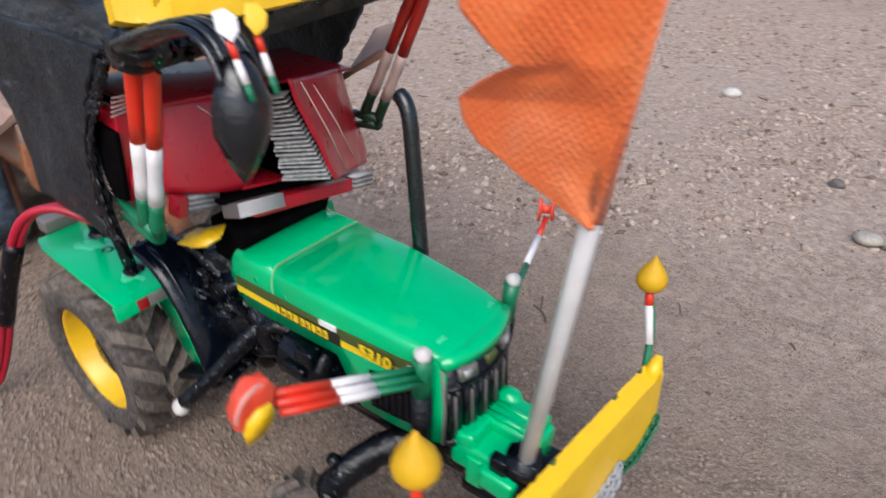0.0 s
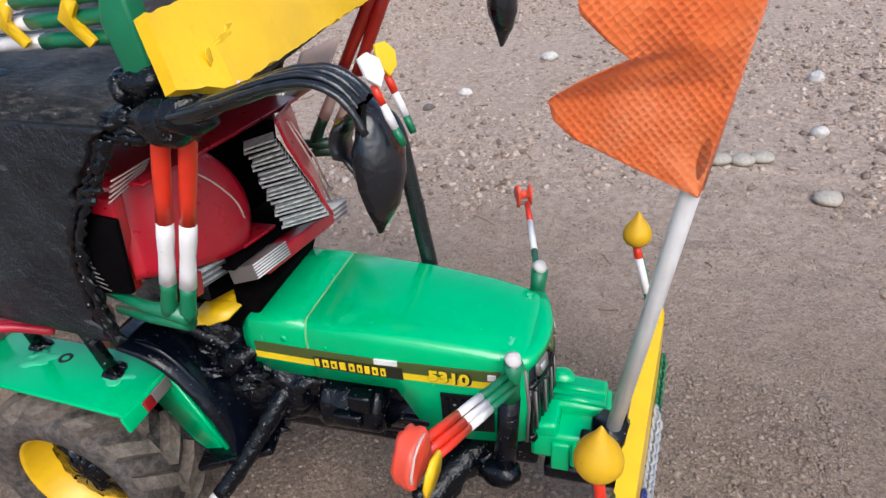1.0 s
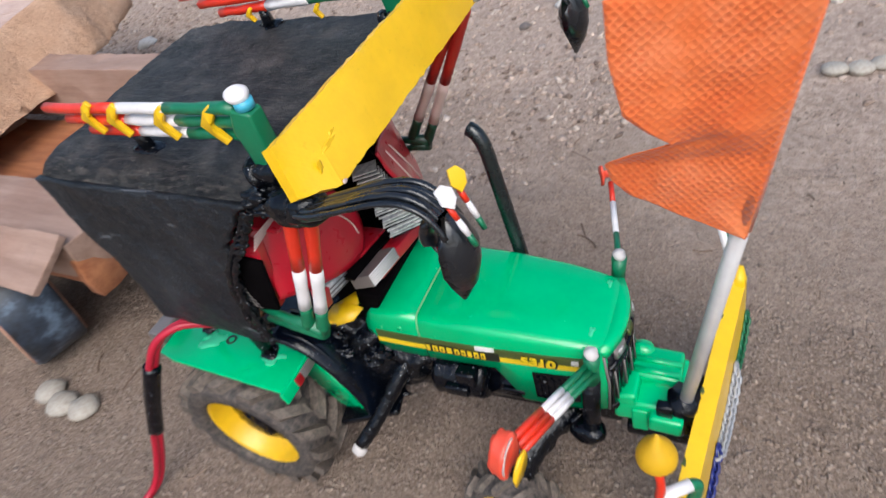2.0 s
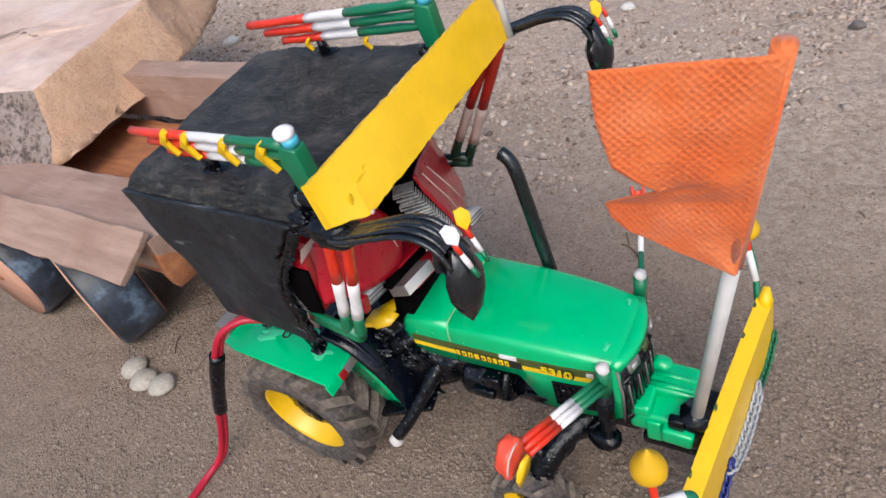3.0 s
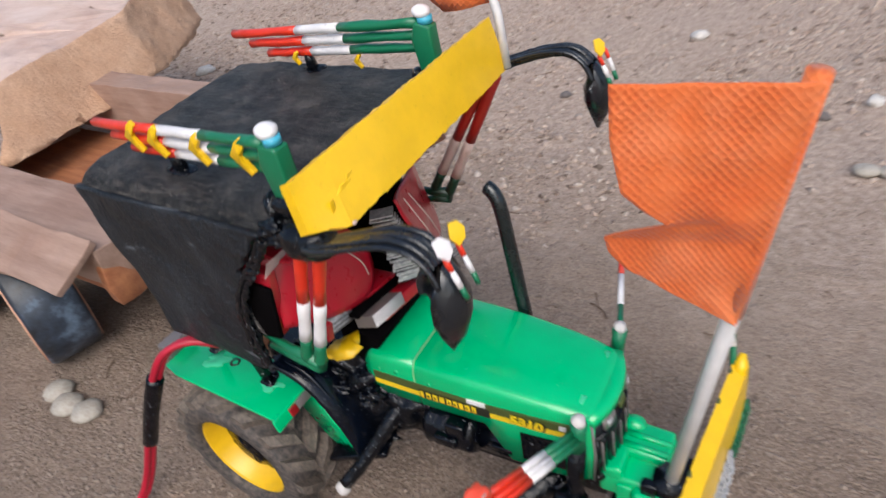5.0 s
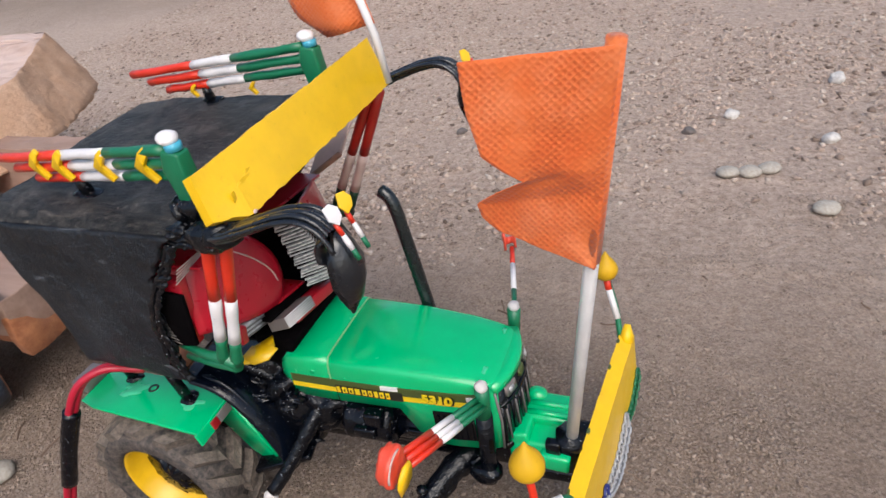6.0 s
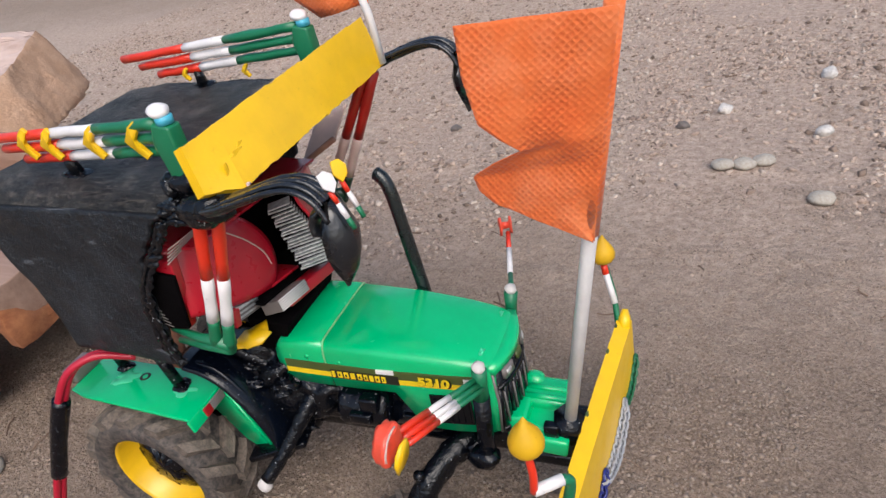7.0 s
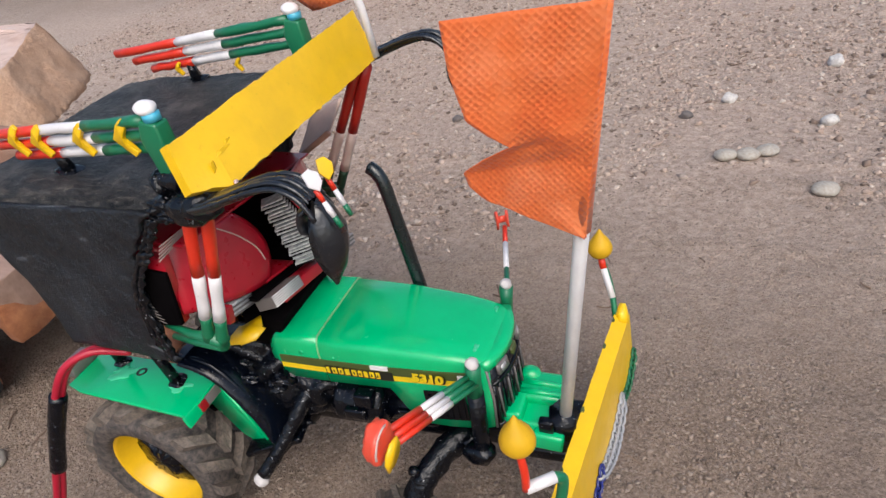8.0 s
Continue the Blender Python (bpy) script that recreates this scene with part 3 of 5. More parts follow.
# vent in the hood's cheek, small plugs
side_strip("side_vent", -0.0236, -0.0070, 0.0715, 0.0865, BLACK_PLASTIC, hood_ob, 0.0006, label="black louvred vent")
for i in range(6):
    side_strip("vent_slat", -0.0222 + i * 0.0026, -0.0210 + i * 0.0026, 0.0725, 0.0845, BLACK_PLASTIC, hood_ob, 0.0011, n=1)
# flat pale blobs paint highlights onto the hood's worn front
for k, (x, y, r) in enumerate(((-0.0080, 0.0080, 0.0016), (-0.0140, -0.0060, 0.0010), (-0.0030, -0.0110, 0.0014), (-0.0015, 0.0130, 0.0012))):
    tpart("scuff_glint", ball(r, (x, y, 0.1050 + (-0.029 - x) * 0.118), (0.6, 1.4, 0.16), 1.2, 16, 10, seed=k * 5.1), SCUFF_GLINT, hood_ob)
tpart("plug", lathe([(-0.0229, 0.0001), (-0.0229, 0.0011), (-0.0222, 0.0013)], 14, "y", (-0.0745, 0, 0.1006)), GREEN, hood_ob)
tpart("plug", lathe([(-0.0229, 0.0001), (-0.0229, 0.0007), (-0.0222, 0.0008)], 12, "y", (-0.0600, 0, 0.0990)), GREEN, hood_ob)


# grille: bowed front with bars, lamps
def bow(y):
    return 0.0078 - 14.0 * y * y


def bowed(y0, y1, z0, z1, lift, thick=0.0012, n=8):
    bm = bmesh.new()
    rings = []
    for i in range(n + 1):
        y = y0 + (y1 - y0) * i / n
        x = bow(y) + lift
        rings.append([bm.verts.new((x - thick, y, z0)), bm.verts.new((x, y, z0)), bm.verts.new((x - 0.0006, y, z1)), bm.verts.new((x - thick - 0.0006, y, z1))])
    ring_bridge(bm, rings)
    return bm


grille = tpart("grille", bowed(-0.0178, 0.0178, 0.0670, 0.0985, 0.0, 0.005), BLACK_PLASTIC, label="black bowed radiator grille")
for i in range(12):
    y = -0.0165 + i * 0.0030
    tpart("grille_bar", bowed(y - 0.0007, y + 0.0007, 0.0685, 0.0880, 0.0010, 0.0018, 1), BLACK_PLASTIC, grille)
tpart("grille_rim", bowed(-0.0172, 0.0172, 0.0660, 0.0680, 0.0014, 0.003), BLACK_PLASTIC, grille)
tpart("grille_rim", bowed(-0.0168, 0.0168, 0.0882, 0.0892, 0.0008, 0.002), BLACK_PLASTIC, grille)
for s in (-1, 1):
    tpart("headlight", bowed(min(s * 0.0135, s * 0.0070), max(s * 0.0135, s * 0.0070), 0.0912, 0.0958, 0.0008, 0.002), LAMP_GREY, grille, "worn silver headlight")
    tpart("headlight_chip", bowed(s * 0.0105 - 0.0016, s * 0.0105 + 0.0012, 0.0925, 0.0945, 0.0012, 0.001, 2), SILVER, grille)
    tpart("grille_edge", tube([(bow(0.0176) - 0.0008, s * 0.0180, 0.0668), (bow(0.0176), s * 0.0181, 0.0820), (bow(0.0176) - 0.0012, s * 0.0178, 0.0968)], 0.0006, 6, 0.3), LAMP_GREY, grille, "bare worn grey edge")
tpart("badge", bowed(-0.0025, 0.0025, 0.0920, 0.0950, 0.0008, 0.002), DECAL_DARK, grille)
for i in range(6):
    y = -0.0150 + i * 0.0060
    tpart("bar_wear", bowed(y - 0.0002, y + 0.0002, 0.0700, 0.0860, 0.0013, 0.0006, 1), LAMP_GREY, grille)
tpart("hood_lip", bowed(-0.0180, 0.0180, 0.0968, 0.1000, 0.0002, 0.007), GREEN, hood_ob)

# bracket ahead of the grille
bracket = tpart("front_bracket", box((0.0245, 0.0250, 0.0110), (0.0155, -0.0025, 0.0625), 0.0016), GREEN, label="green stepped ballast bracket")
tpart("bracket_ridge", box((0.0190, 0.0150, 0.0060), (0.0165, 0.0030, 0.0690), 0.0018, (0, 3, 0)), GREEN, bracket)
tpart("bracket_dome", ball(0.0040, (0.0105, 0.0085, 0.0715), (1.2, 1, 0.8), 0.15, 18, 12), GREEN, bracket)
for y in (-0.0020, 0.0030):
    tpart("bracket_rib", tube([(0.0090, y, 0.0722), (0.0165, y, 0.0722), (0.0255, y, 0.0715)], 0.0013, 10), GREEN, bracket)
tpart("bracket_shoulder", box((0.0080, 0.0280, 0.0060), (0.0080, -0.0010, 0.0690), 0.0015, (0, -6, 0)), GREEN, bracket)
tpart("bracket_block", box((0.0120, 0.0110, 0.0080), (0.0225, -0.0135, 0.0620), 0.0014, (0, 5, 0)), GREEN, bracket)
tpart("bracket_web", box((0.0060, 0.0050, 0.0120), (0.0130, -0.0135, 0.0590), 0.0008), GREEN, bracket)

# chassis, engine, axle
chassis = tpart("chassis", box((0.170, 0.020, 0.012), (-0.080, 0, 0.052), 0.002), BLACK_PLASTIC, label="black glossy chassis beam")
tpart("engine_block", box((0.062, 0.034, 0.026), (-0.055, 0, 0.071), 0.003), BLACK_PLASTIC)
tpart("air_filter", lathe([(-0.066, 0.001), (-0.066, 0.0095), (-0.064, 0.0105), (-0.0625, 0.0100), (-0.060, 0.0100), (-0.046, 0.0098), (-0.044, 0.0088), (-0.044, 0.001)], 24, "x", (0, -0.0165, 0.0720)), BLACK_PLASTIC)
tpart("filter_cap", box((0.008, 0.006, 0.007), (-0.050, -0.024, 0.0800), 0.001), BLACK_PLASTIC)
tpart("filter_clip", box((0.010, 0.005, 0.005), (-0.0545, -0.026, 0.0735), 0.001), BLACK_PLASTIC)
tpart("starter", lathe([(-0.043, 0.001), (-0.043, 0.0062), (-0.030, 0.0062), (-0.029, 0.0050), (-0.022, 0.0050), (-0.021, 0.001)], 20, "x", (0, -0.0150, 0.0690)), BLACK_PLASTIC)
tpart("starter_band", box((0.009, 0.003, 0.0025), (-0.033, -0.0205, 0.0715), 0.0006), BLACK_PLASTIC)
tpart("gearbox", box((0.070, 0.030, 0.038), (-0.125, 0, 0.062), 0.005), BLACK_PLASTIC)
rng_p = random.Random(3)
for k in range(16):
    at = (-0.112 + rng_p.uniform(0, 0.034), -0.020 + rng_p.uniform(-0.008, 0.008), 0.058 + rng_p.uniform(0, 0.034))
    tpart("glue_blob", ball(rng_p.uniform(0.0018, 0.0045), at, (1.3, 0.9, 0.7), 1.1, 12, 9, seed=k), BLACK_TAPE if k % 3 else BLACK_PLASTIC, smooth=False)
tpart("foot_plate", box((0.030, 0.030, 0.003), (-0.098, -0.024, 0.0560), 0.001, (0, -18, 12)), BLACK_PLASTIC)
tpart("cowl", prism([(-0.110, 0.060), (-0.086, 0.060), (-0.080, 0.100), (-0.088, 0.114), (-0.101, 0.110)], "y", -0.019, 0.019, 0.002), BLACK_PLASTIC, label="black taped dashboard cowl")
# crusted black lump between cowl and fender
tpart("glue_crust", ball(0.0150, (-0.0890, -0.0150, 0.0740), (1.25, 0.85, 1.15), 0.55, 40, 28, seed=7.0), BLACK_TAPE, label="crusted lump of shiny black glue and flakes")
tpart("glue_crust", ball(0.0100, (-0.0980, -0.0180, 0.0900), (1.2, 0.9, 1.1), 0.6, 32, 22, seed=11.0), BLACK_TAPE)
tpart("glue_crust", ball(0.0085, (-0.0760, -0.0190, 0.0790), (1.3, 0.8, 0.9), 0.6, 32, 22, seed=14.0), BLACK_TAPE)
# taped strips down beside the fender
tpart("taped_strip", tube(smooth_path([(-0.126, -0.030, 0.101), (-0.113, -0.030, 0.096), (-0.103, -0.030, 0.084), (-0.095, -0.030, 0.066), (-0.092, -0.030, 0.052)]), 0.0088, 14, 0.03, flat=0.28), FOLDED_TAPE, label="shiny black tape strip")
tpart("strip_fold", tube(smooth_path([(-0.128, -0.0338, 0.1015), (-0.114, -0.0340, 0.0990), (-0.1035, -0.0342, 0.0870), (-0.0960, -0.0345, 0.0700)]), 0.0011, 8, 0.2), FOLDED_TAPE)
tpart("taped_strip", tube(smooth_path([(-0.116, -0.022, 0.101), (-0.100, -0.021, 0.094), (-0.092, -0.020, 0.082)]), 0.0030, 10, 0.3), BLACK_TAPE)
step = tpart("step_bar", tube(smooth_path([(-0.076, -0.016, 0.082), (-0.080, -0.026, 0.075), (-0.088, -0.038, 0.061), (-0.0965, -0.0475, 0.0495)]), [0.0036] * 12 + [0.0030] * 13, 12, 0.15), BLACK_TAPE, label="black wrapped rod ending in a white tip")
tpart("step_tip", ball(0.0031, (-0.0972, -0.0488, 0.0480), (1, 1, 1), 0.25), GRIMY, step)

axle = tpart("front_axle", tube([(-0.012, -0.020, 0.052), (-0.010, 0, 0.053), (-0.012, 0.020, 0.052)], 0.0050, 10, 0.1), BLACK_PLASTIC, label="black front axle")
for s in (-1, 1):
    arm = tpart("axle_arm", tube(smooth_path([(-0.0125, s * 0.013, 0.0555), (-0.0200, s * 0.022, 0.0535), (-0.0265, s * 0.0335, 0.0480), (-0.0310, s * 0.0385, 0.0380), (-0.0335, s * 0.0395, 0.0260)], 5), 0.0056, 12, 0.22), BLACK_TAPE, label="lumpy black axle arm")
    tpart("arm_bolt", tube([(-0.0275, s * 0.0340, 0.0515), (-0.0295, s * 0.0370, 0.0560)], [0.0026, 0.0020], 8, 0.3), BLACK_PLASTIC, arm)
    tpart("post_socket", ball(0.0058, (-0.0050, s * 0.022, 0.0550), (1.15, 1, 0.8), 0.3, seed=s), BLACK_PLASTIC)
tpart("nose_plate", box((0.026, 0.030, 0.006), (0.0205, 0, 0.0500), 0.0015), BLACK_PLASTIC)


# ---------------------------------------------------------------- wheels
def wheel(name, at, big, side, spin=0.0):
    """Tyre with its lugs, dished rim and hub; side -1 faces the near flank."""
    x, y, z = at
    r, w, rim = (0.0385, 0.0255, 0.0240) if big else (0.0200, 0.0150, 0.0125)
    o = side * w / 2
    prof = [(-w * 0.30, rim), (-w * 0.44, rim + 0.0006), (-w * 0.49, rim + 0.0022), (-w * 0.5, r * 0.80), (-w * 0.47, r * 0.86), (-w * 0.38, r * 0.885), (0, r * 0.90),
            (w * 0.38, r * 0.885), (w * 0.47, r * 0.86), (w * 0.5, r * 0.80), (w * 0.49, rim + 0.0022), (w * 0.44, rim + 0.0006), (w * 0.30, rim), (0, rim - 0.002), (-w * 0.30, rim)]
    bm = bmesh.new()
    rings = []
    for along, rad in prof:
        rings.append([bm.verts.new((x + rad * math.cos(2 * math.pi * k / 44), y + along, z + rad * math.sin(2 * math.pi * k / 44))) for k in range(44)])
    ring_bridge(bm, rings, caps=(False, False))
    tyre = tpart(name, bm, TYRE, label="dusty black rubber tyre with chevron lugs" if big else "dusty black ribbed front tyre")
    lugs = 15 if big else 13
    for k in range(lugs):
        for s in (-1, 1):
            a0 = 2 * math.pi * (k + (0.5 if s > 0 else 0)) / lugs + spin
            lb = bmesh.new()
            rr = []
            for j in range(4):
                f = j / 3
                yy = y + s * w * (0.04 + 0.43 * f)
                a = a0 + 0.26 * f
                da = 0.105 if big else 0.10
                inner = r * (0.87 if j < 3 else 0.85)
                outer = r * (1.015 if j < 3 else 0.985)
                rr.append([lb.verts.new((x + rad * math.cos(a + d), yy, z + rad * math.sin(a + d))) for rad, d in ((inner, -da), (outer, -da * 0.75), (outer, da * 0.75), (inner, da))])
            ring_bridge(lb, rr)
            tpart("lug", lb, LUG_RUBBER, tyre, smooth=False)
    f = side
    dish = [(0.37, rim + 0.0006), (0.38, rim - 0.0004), (0.33, rim - 0.0012), (0.06, rim - 0.0030), (-0.06, rim * 0.66), (-0.06, rim * 0.42), (-0.08, 0.0004)]
    tpart("rim", lathe([(f * w * a, b) for a, b in dish], 40, "y", at, (False, True)), RIM_YELLOW, tyre, "dished yellow plastic rim")
    hub = [(-0.08, rim * 0.74), (0.04, rim * 0.72), (0.12, rim * 0.56), (0.14, rim * 0.36), (0.22, rim * 0.24), (0.22, 0.0003)]
    hb = lathe([(f * w * a, b) for a, b in hub], 44, "y", at)
    for v in hb.verts:
        v.co += Vector((noise.noise(v.co * 400), 0, noise.noise(v.co * 400 + Vector((9, 0, 0))))) * 0.0040
    tpart("hub", hb, BLACK_PLASTIC, tyre, "black hub smeared over with tape")
    return tyre


wheel("rear_wheel", (-0.1550, -0.0422, 0.0432), True, -1, 0.1)
wheel("rear_wheel", (-0.1550, 0.0422, 0.0432), True, 1, 0.3)
wheel("front_wheel", (-0.034, -0.0430, 0.0245), False, -1)
wheel("front_wheel", (-0.034, 0.0430, 0.0245), False, 1)
tpart("rear_axle", tube([(-0.1550, -0.034, 0.0432), (-0.1550, 0.034, 0.0432)], 0.006, 12), BLACK_PLASTIC)


# ---------------------------------------------------------------- fenders
def fender(s):
    def m(bm):
        return bm if s < 0 else mirrored(bm)
    top = prism([(-0.1900, -0.0240), (-0.1190, -0.0262), (-0.1175, -0.0280), (-0.1168, -0.0530), (-0.1800, -0.0490), (-0.1890, -0.0465)], "z", 0.0858, 0.0874, 0.0005)
    ob = tpart("fender", m(top), GREEN, label="green fender plate with drilled hole and smeared paint")
    tpart("fender_lip", m(box((0.0016, 0.0275, 0.0058), (-0.1165, -0.0405, 0.0846), 0.0005, (0, -14, 0))), GREEN, ob)
    tpart("fender_cheek", m(prism([(-0.1500, 0.0866), (-0.1130, 0.0866), (-0.0975, 0.0500), (-0.1010, 0.0460), (-0.1140, 0.0560), (-0.1250, 0.0760), (-0.1500, 0.0830)], "y", -0.0335, -0.0318, 0.0004)), GREEN, ob)
    tpart("cheek_flange", m(tube([(-0.1135, -0.0335, 0.0855), (-0.0978, -0.0338, 0.0500)], 0.0010, 8, 0.05)), GREEN, ob)
    tpart("reflector", m(box((0.0012, 0.0040, 0.0040), (-0.1152, -0.0440, 0.0848), 0.0003, (0, -14, 0))), LAMP_RED, ob, "red reflector lens")
    tpart("reflector", m(box((0.0012, 0.0090, 0.0040), (-0.1152, -0.0373, 0.0850), 0.0003, (0, -14, 0))), LAMP_GREY, ob, "grey reflector lens")
    tpart("reflector", m(box((0.0013, 0.0016, 0.0040), (-0.1151, -0.0323, 0.0850), 0.0003, (0, -14, 0))), LAMP_RED, ob)
    tpart("bolt_hole", m(lathe([(0.0872, 0.0003), (0.0876, 0.0024), (0.0872, 0.0027)], 16, "z", (-0.1572, -0.0332, 0))), DECAL_BLACK, ob)
    tpart("tail_block", m(box((0.008, 0.014, 0.006), (-0.1930, -0.0350, 0.0900), 0.001)), LAMP_GREY, ob)
    for x, y in ((-0.1722, -0.0290), (-0.1344, -0.0358)):
        foot = tpart("canopy_leg", m(tube([(x, y, 0.0865), (x - 0.002, y - 0.0005, 0.096), (x - 0.0045, y - 0.002, 0.116)], [0.0026, 0.0023, 0.0024], 10, 0.2)), BLACK_TAPE, ob, "black taped canopy leg")
        tpart("leg_foot", m(ball(0.0042, (x, y, 0.0872), (1.1, 1, 0.45), 0.4, seed=x * 90)), BLACK_TAPE, ob)
    for k, (x, y, r) in enumerate(((-0.1640, -0.0370, 0.0036), (-0.1310, -0.0385, 0.0032), (-0.1690, -0.0335, 0.0022), (-0.1540, -0.0440, 0.0010))):
        tpart("scuff_glint", m(ball(r * 1.5, (x, y, 0.0872), (1.3, 0.8, 0.08), 1.3, 20, 12, seed=k * 3.3)), SCUFF_GLINT, ob)
    return ob


fender(-1)
fender(1)

# exhaust on the far flank
tpart("exhaust_pipe", tube(smooth_path([(-0.0385, 0.0238, 0.088), (-0.0390, 0.0242, 0.098), (-0.0462, 0.0290, 0.138), (-0.0482, 0.0302, 0.1480), (-0.0500, 0.0309, 0.1525), (-0.0522, 0.0314, 0.1550), (-0.0540, 0.0318, 0.1558)]), 0.0029, 14, 0.04), DARK_PIPE, label="dark grey bent exhaust pipe")


# ---------------------------------------------------------------- canopy of black tape over the driver's place
def sheet(corners, thick, n=14, wave=0.0012, seed=0.0, ragged=(), waist=0.0):
    """A thin four-cornered sheet with dents; ragged sides are torn."""
    a, b, c, d = [Vector(q) for q in corners]
    nor = (b - a).cross(d - a).normalized()
    bm = bmesh.new()
    grid = [[None] * (n + 1) for _ in range(2 * (n + 1))]
    for i in range(n + 1):
        for j in range(n + 1):
            u, v = i / n, j / n
            uu = u * (1 - waist * math.sin(math.pi * v) ** 0.8 * u * u)
            if "b" in ragged and u > 0.9:
                uu -= 0.07 * abs(noise.noise(Vector((v * 9 + seed, 3, 1)))) * (u - 0.9) / 0.1
            p = (a * (1 - uu) + b * uu) * (1 - v) + (d * (1 - uu) + c * uu) * v
            w = wave * noise.noise(p * 38 + Vector((seed, 0, 0))) + wave * 0.5 * noise.noise(p * 110 + Vector((0, seed, 0)))
            grid[i][j] = bm.verts.new(p + nor * (thick / 2 + w))
            grid[n + 1 + i][j] = bm.verts.new(p + nor * (-thick / 2 + w))
    for i in range(n):
        for j in range(n):
            bm.faces.new((grid[i][j], grid[i + 1][j], grid[i + 1][j + 1], grid[i][j + 1]))
            k = n + 1
            bm.faces.new((grid[k + i][j], grid[k + i][j + 1], grid[k + i + 1][j + 1], grid[k + i + 1][j]))
    k = n + 1
    for i in range(n):
        bm.faces.new((grid[i][0], grid[k + i][0], grid[k + i + 1][0], grid[i + 1][0]))
        bm.faces.new((grid[i][n], grid[i + 1][n], grid[k + i + 1][n], grid[k + i][n]))
        bm.faces.new((grid[0][i], grid[0][i + 1], grid[k][i + 1], grid[k][i]))
        bm.faces.new((grid[n][i], grid[k + n][i], grid[k + n][i + 1], grid[n][i + 1]))
    return bm


def roof():
    """Roof slab whose near and far rims roll over into the side sheets."""
    bm = bmesh.new()
    n, mrow = 40, 46
    rings = []
    for i in range(n + 1):
        u = i / n
        x = -0.1910 + 0.1190 * u
        yn, yf = -0.0415 - 0.0065 * u, 0.0575 + 0.0045 * u
        ring = []
        for j in range(mrow + 1):
            v = j / mrow
            y = yn + (yf - yn) * v
            e = min(y - yn, yf - y)
            ex = x + 0.1910
            drop = 0.0065 * math.exp(-e / 0.0028) + 0.005 * math.exp(-ex / 0.003)
            lumps = 0.0016 * noise.noise(Vector((x * 30, y * 30, 0))) + 0.0008 * noise.noise(Vector((x * 95, y * 95, 3))) + 0.0004 * noise.noise(Vector((x * 260, y * 260, 5)))
            ring.append(bm.verts.new((x, y, 0.1874 + 0.055 * (y + 0.04) - drop + lumps)))
        for j in reversed(range(mrow + 1)):
            y = yn + 0.0012 + (yf - yn - 0.0024) * j / mrow
            ring.append(bm.verts.new((x, y, 0.1782 + 0.055 * (y + 0.04))))
        rings.append(ring)
    ring_bridge(bm, rings)
    return bm


canopy = tpart("canopy_roof", roof(), ROOF_TAPE, label="dusty black taped canopy roof")
tpart("canopy_side", sheet([(-0.1900, -0.0415, 0.1810), (-0.0885, -0.0478, 0.1815), (-0.1100, -0.0482, 0.1150), (-0.1670, -0.0445, 0.1155)], 0.0026, 44, 0.0013, 2.0, "b", 0.14), SIDE_TAPE, canopy, "torn black tape side sheet")
tpart("canopy_side", sheet([(-0.1900, 0.0570, 0.1860), (-0.0860, 0.0610, 0.1860), (-0.1130, 0.0560, 0.1290), (-0.1670, 0.0550, 0.1180)], 0.0026, 30, 0.0016, 5.0, "b", 0.08), SIDE_TAPE, canopy, "torn black tape side sheet")
def crumpled(points, width, seed, n=26):
    """A screwed-up ribbon of tape along a torn edge."""
    path = smooth_path(points, n // (len(points) - 1))
    bm = bmesh.new()
    rings = []
    for i, p in enumerate(path):
        ring = []
        for k in range(10):
            a = 2 * math.pi * k / 10
            r = width * (0.6 + 1.8 * abs(noise.noise(Vector((i * 0.16 + seed, k * 0.8, seed)))))
            ring.append(bm.verts.new(p + Vector((math.cos(a) * r, math.sin(a) * r * 0.55, noise.noise(Vector((i, k, seed))) * width * 0.8))))
        rings.append(ring)
    ring_bridge(bm, rings)
    return bm


for seed, w, off in ((1.0, 0.0019, 0.0006), (4.0, 0.0014, 0.0032)):
    tpart("tape_crumple", crumpled([(-0.0885 - off, -0.0480, 0.1790), (-0.0960 - off, -0.0484, 0.1680), (-0.1050 - off, -0.0486, 0.1570), (-0.1115 - off, -0.0485, 0.1440), (-0.1125 - off, -0.0485, 0.1280), (-0.1105 - off, -0.0483, 0.1150)], w, seed, 110), BLACK_TAPE, canopy, "torn crumpled tape edge")

flap = tpart("card_flap", sheet([(-0.1110, 0.0625, 0.1440), (-0.0890, 0.0625, 0.1570), (-0.0868, 0.0780, 0.1690), (-0.1040, 0.0760, 0.1630)], 0.0008, 8, 0.0008, 7.0), BARE_CARD, canopy, "bare pinkish card flap")
tpart("flap_stick", tube([(-0.1120, 0.0618, 0.1440), (-0.0885, 0.0618, 0.1585)], 0.0013, 8, 0.2), DISC_WOOD, flap, "pale splint along the flap")

# tape screwed up into lumps where canopy and visor meet
rng_t = random.Random(21)
for k in range(34):
    x = rng_t.uniform(-0.0870, -0.0660)
    y = -0.0475 + 0.016 * rng_t.random() ** 2
    z = 0.1848 + rng_t.uniform(-0.0050, 0.0012) - 0.25 * max(0.0, -0.0800 - x)
    tpart("tape_lump", ball(rng_t.uniform(0.0014, 0.0030), (x, y, z), (rng_t.uniform(0.9, 1.8), 0.7, rng_t.uniform(0.4, 0.8)), 0.9, 16, 12, seed=k * 1.9), BLACK_TAPE, canopy, smooth=k % 2 == 0)
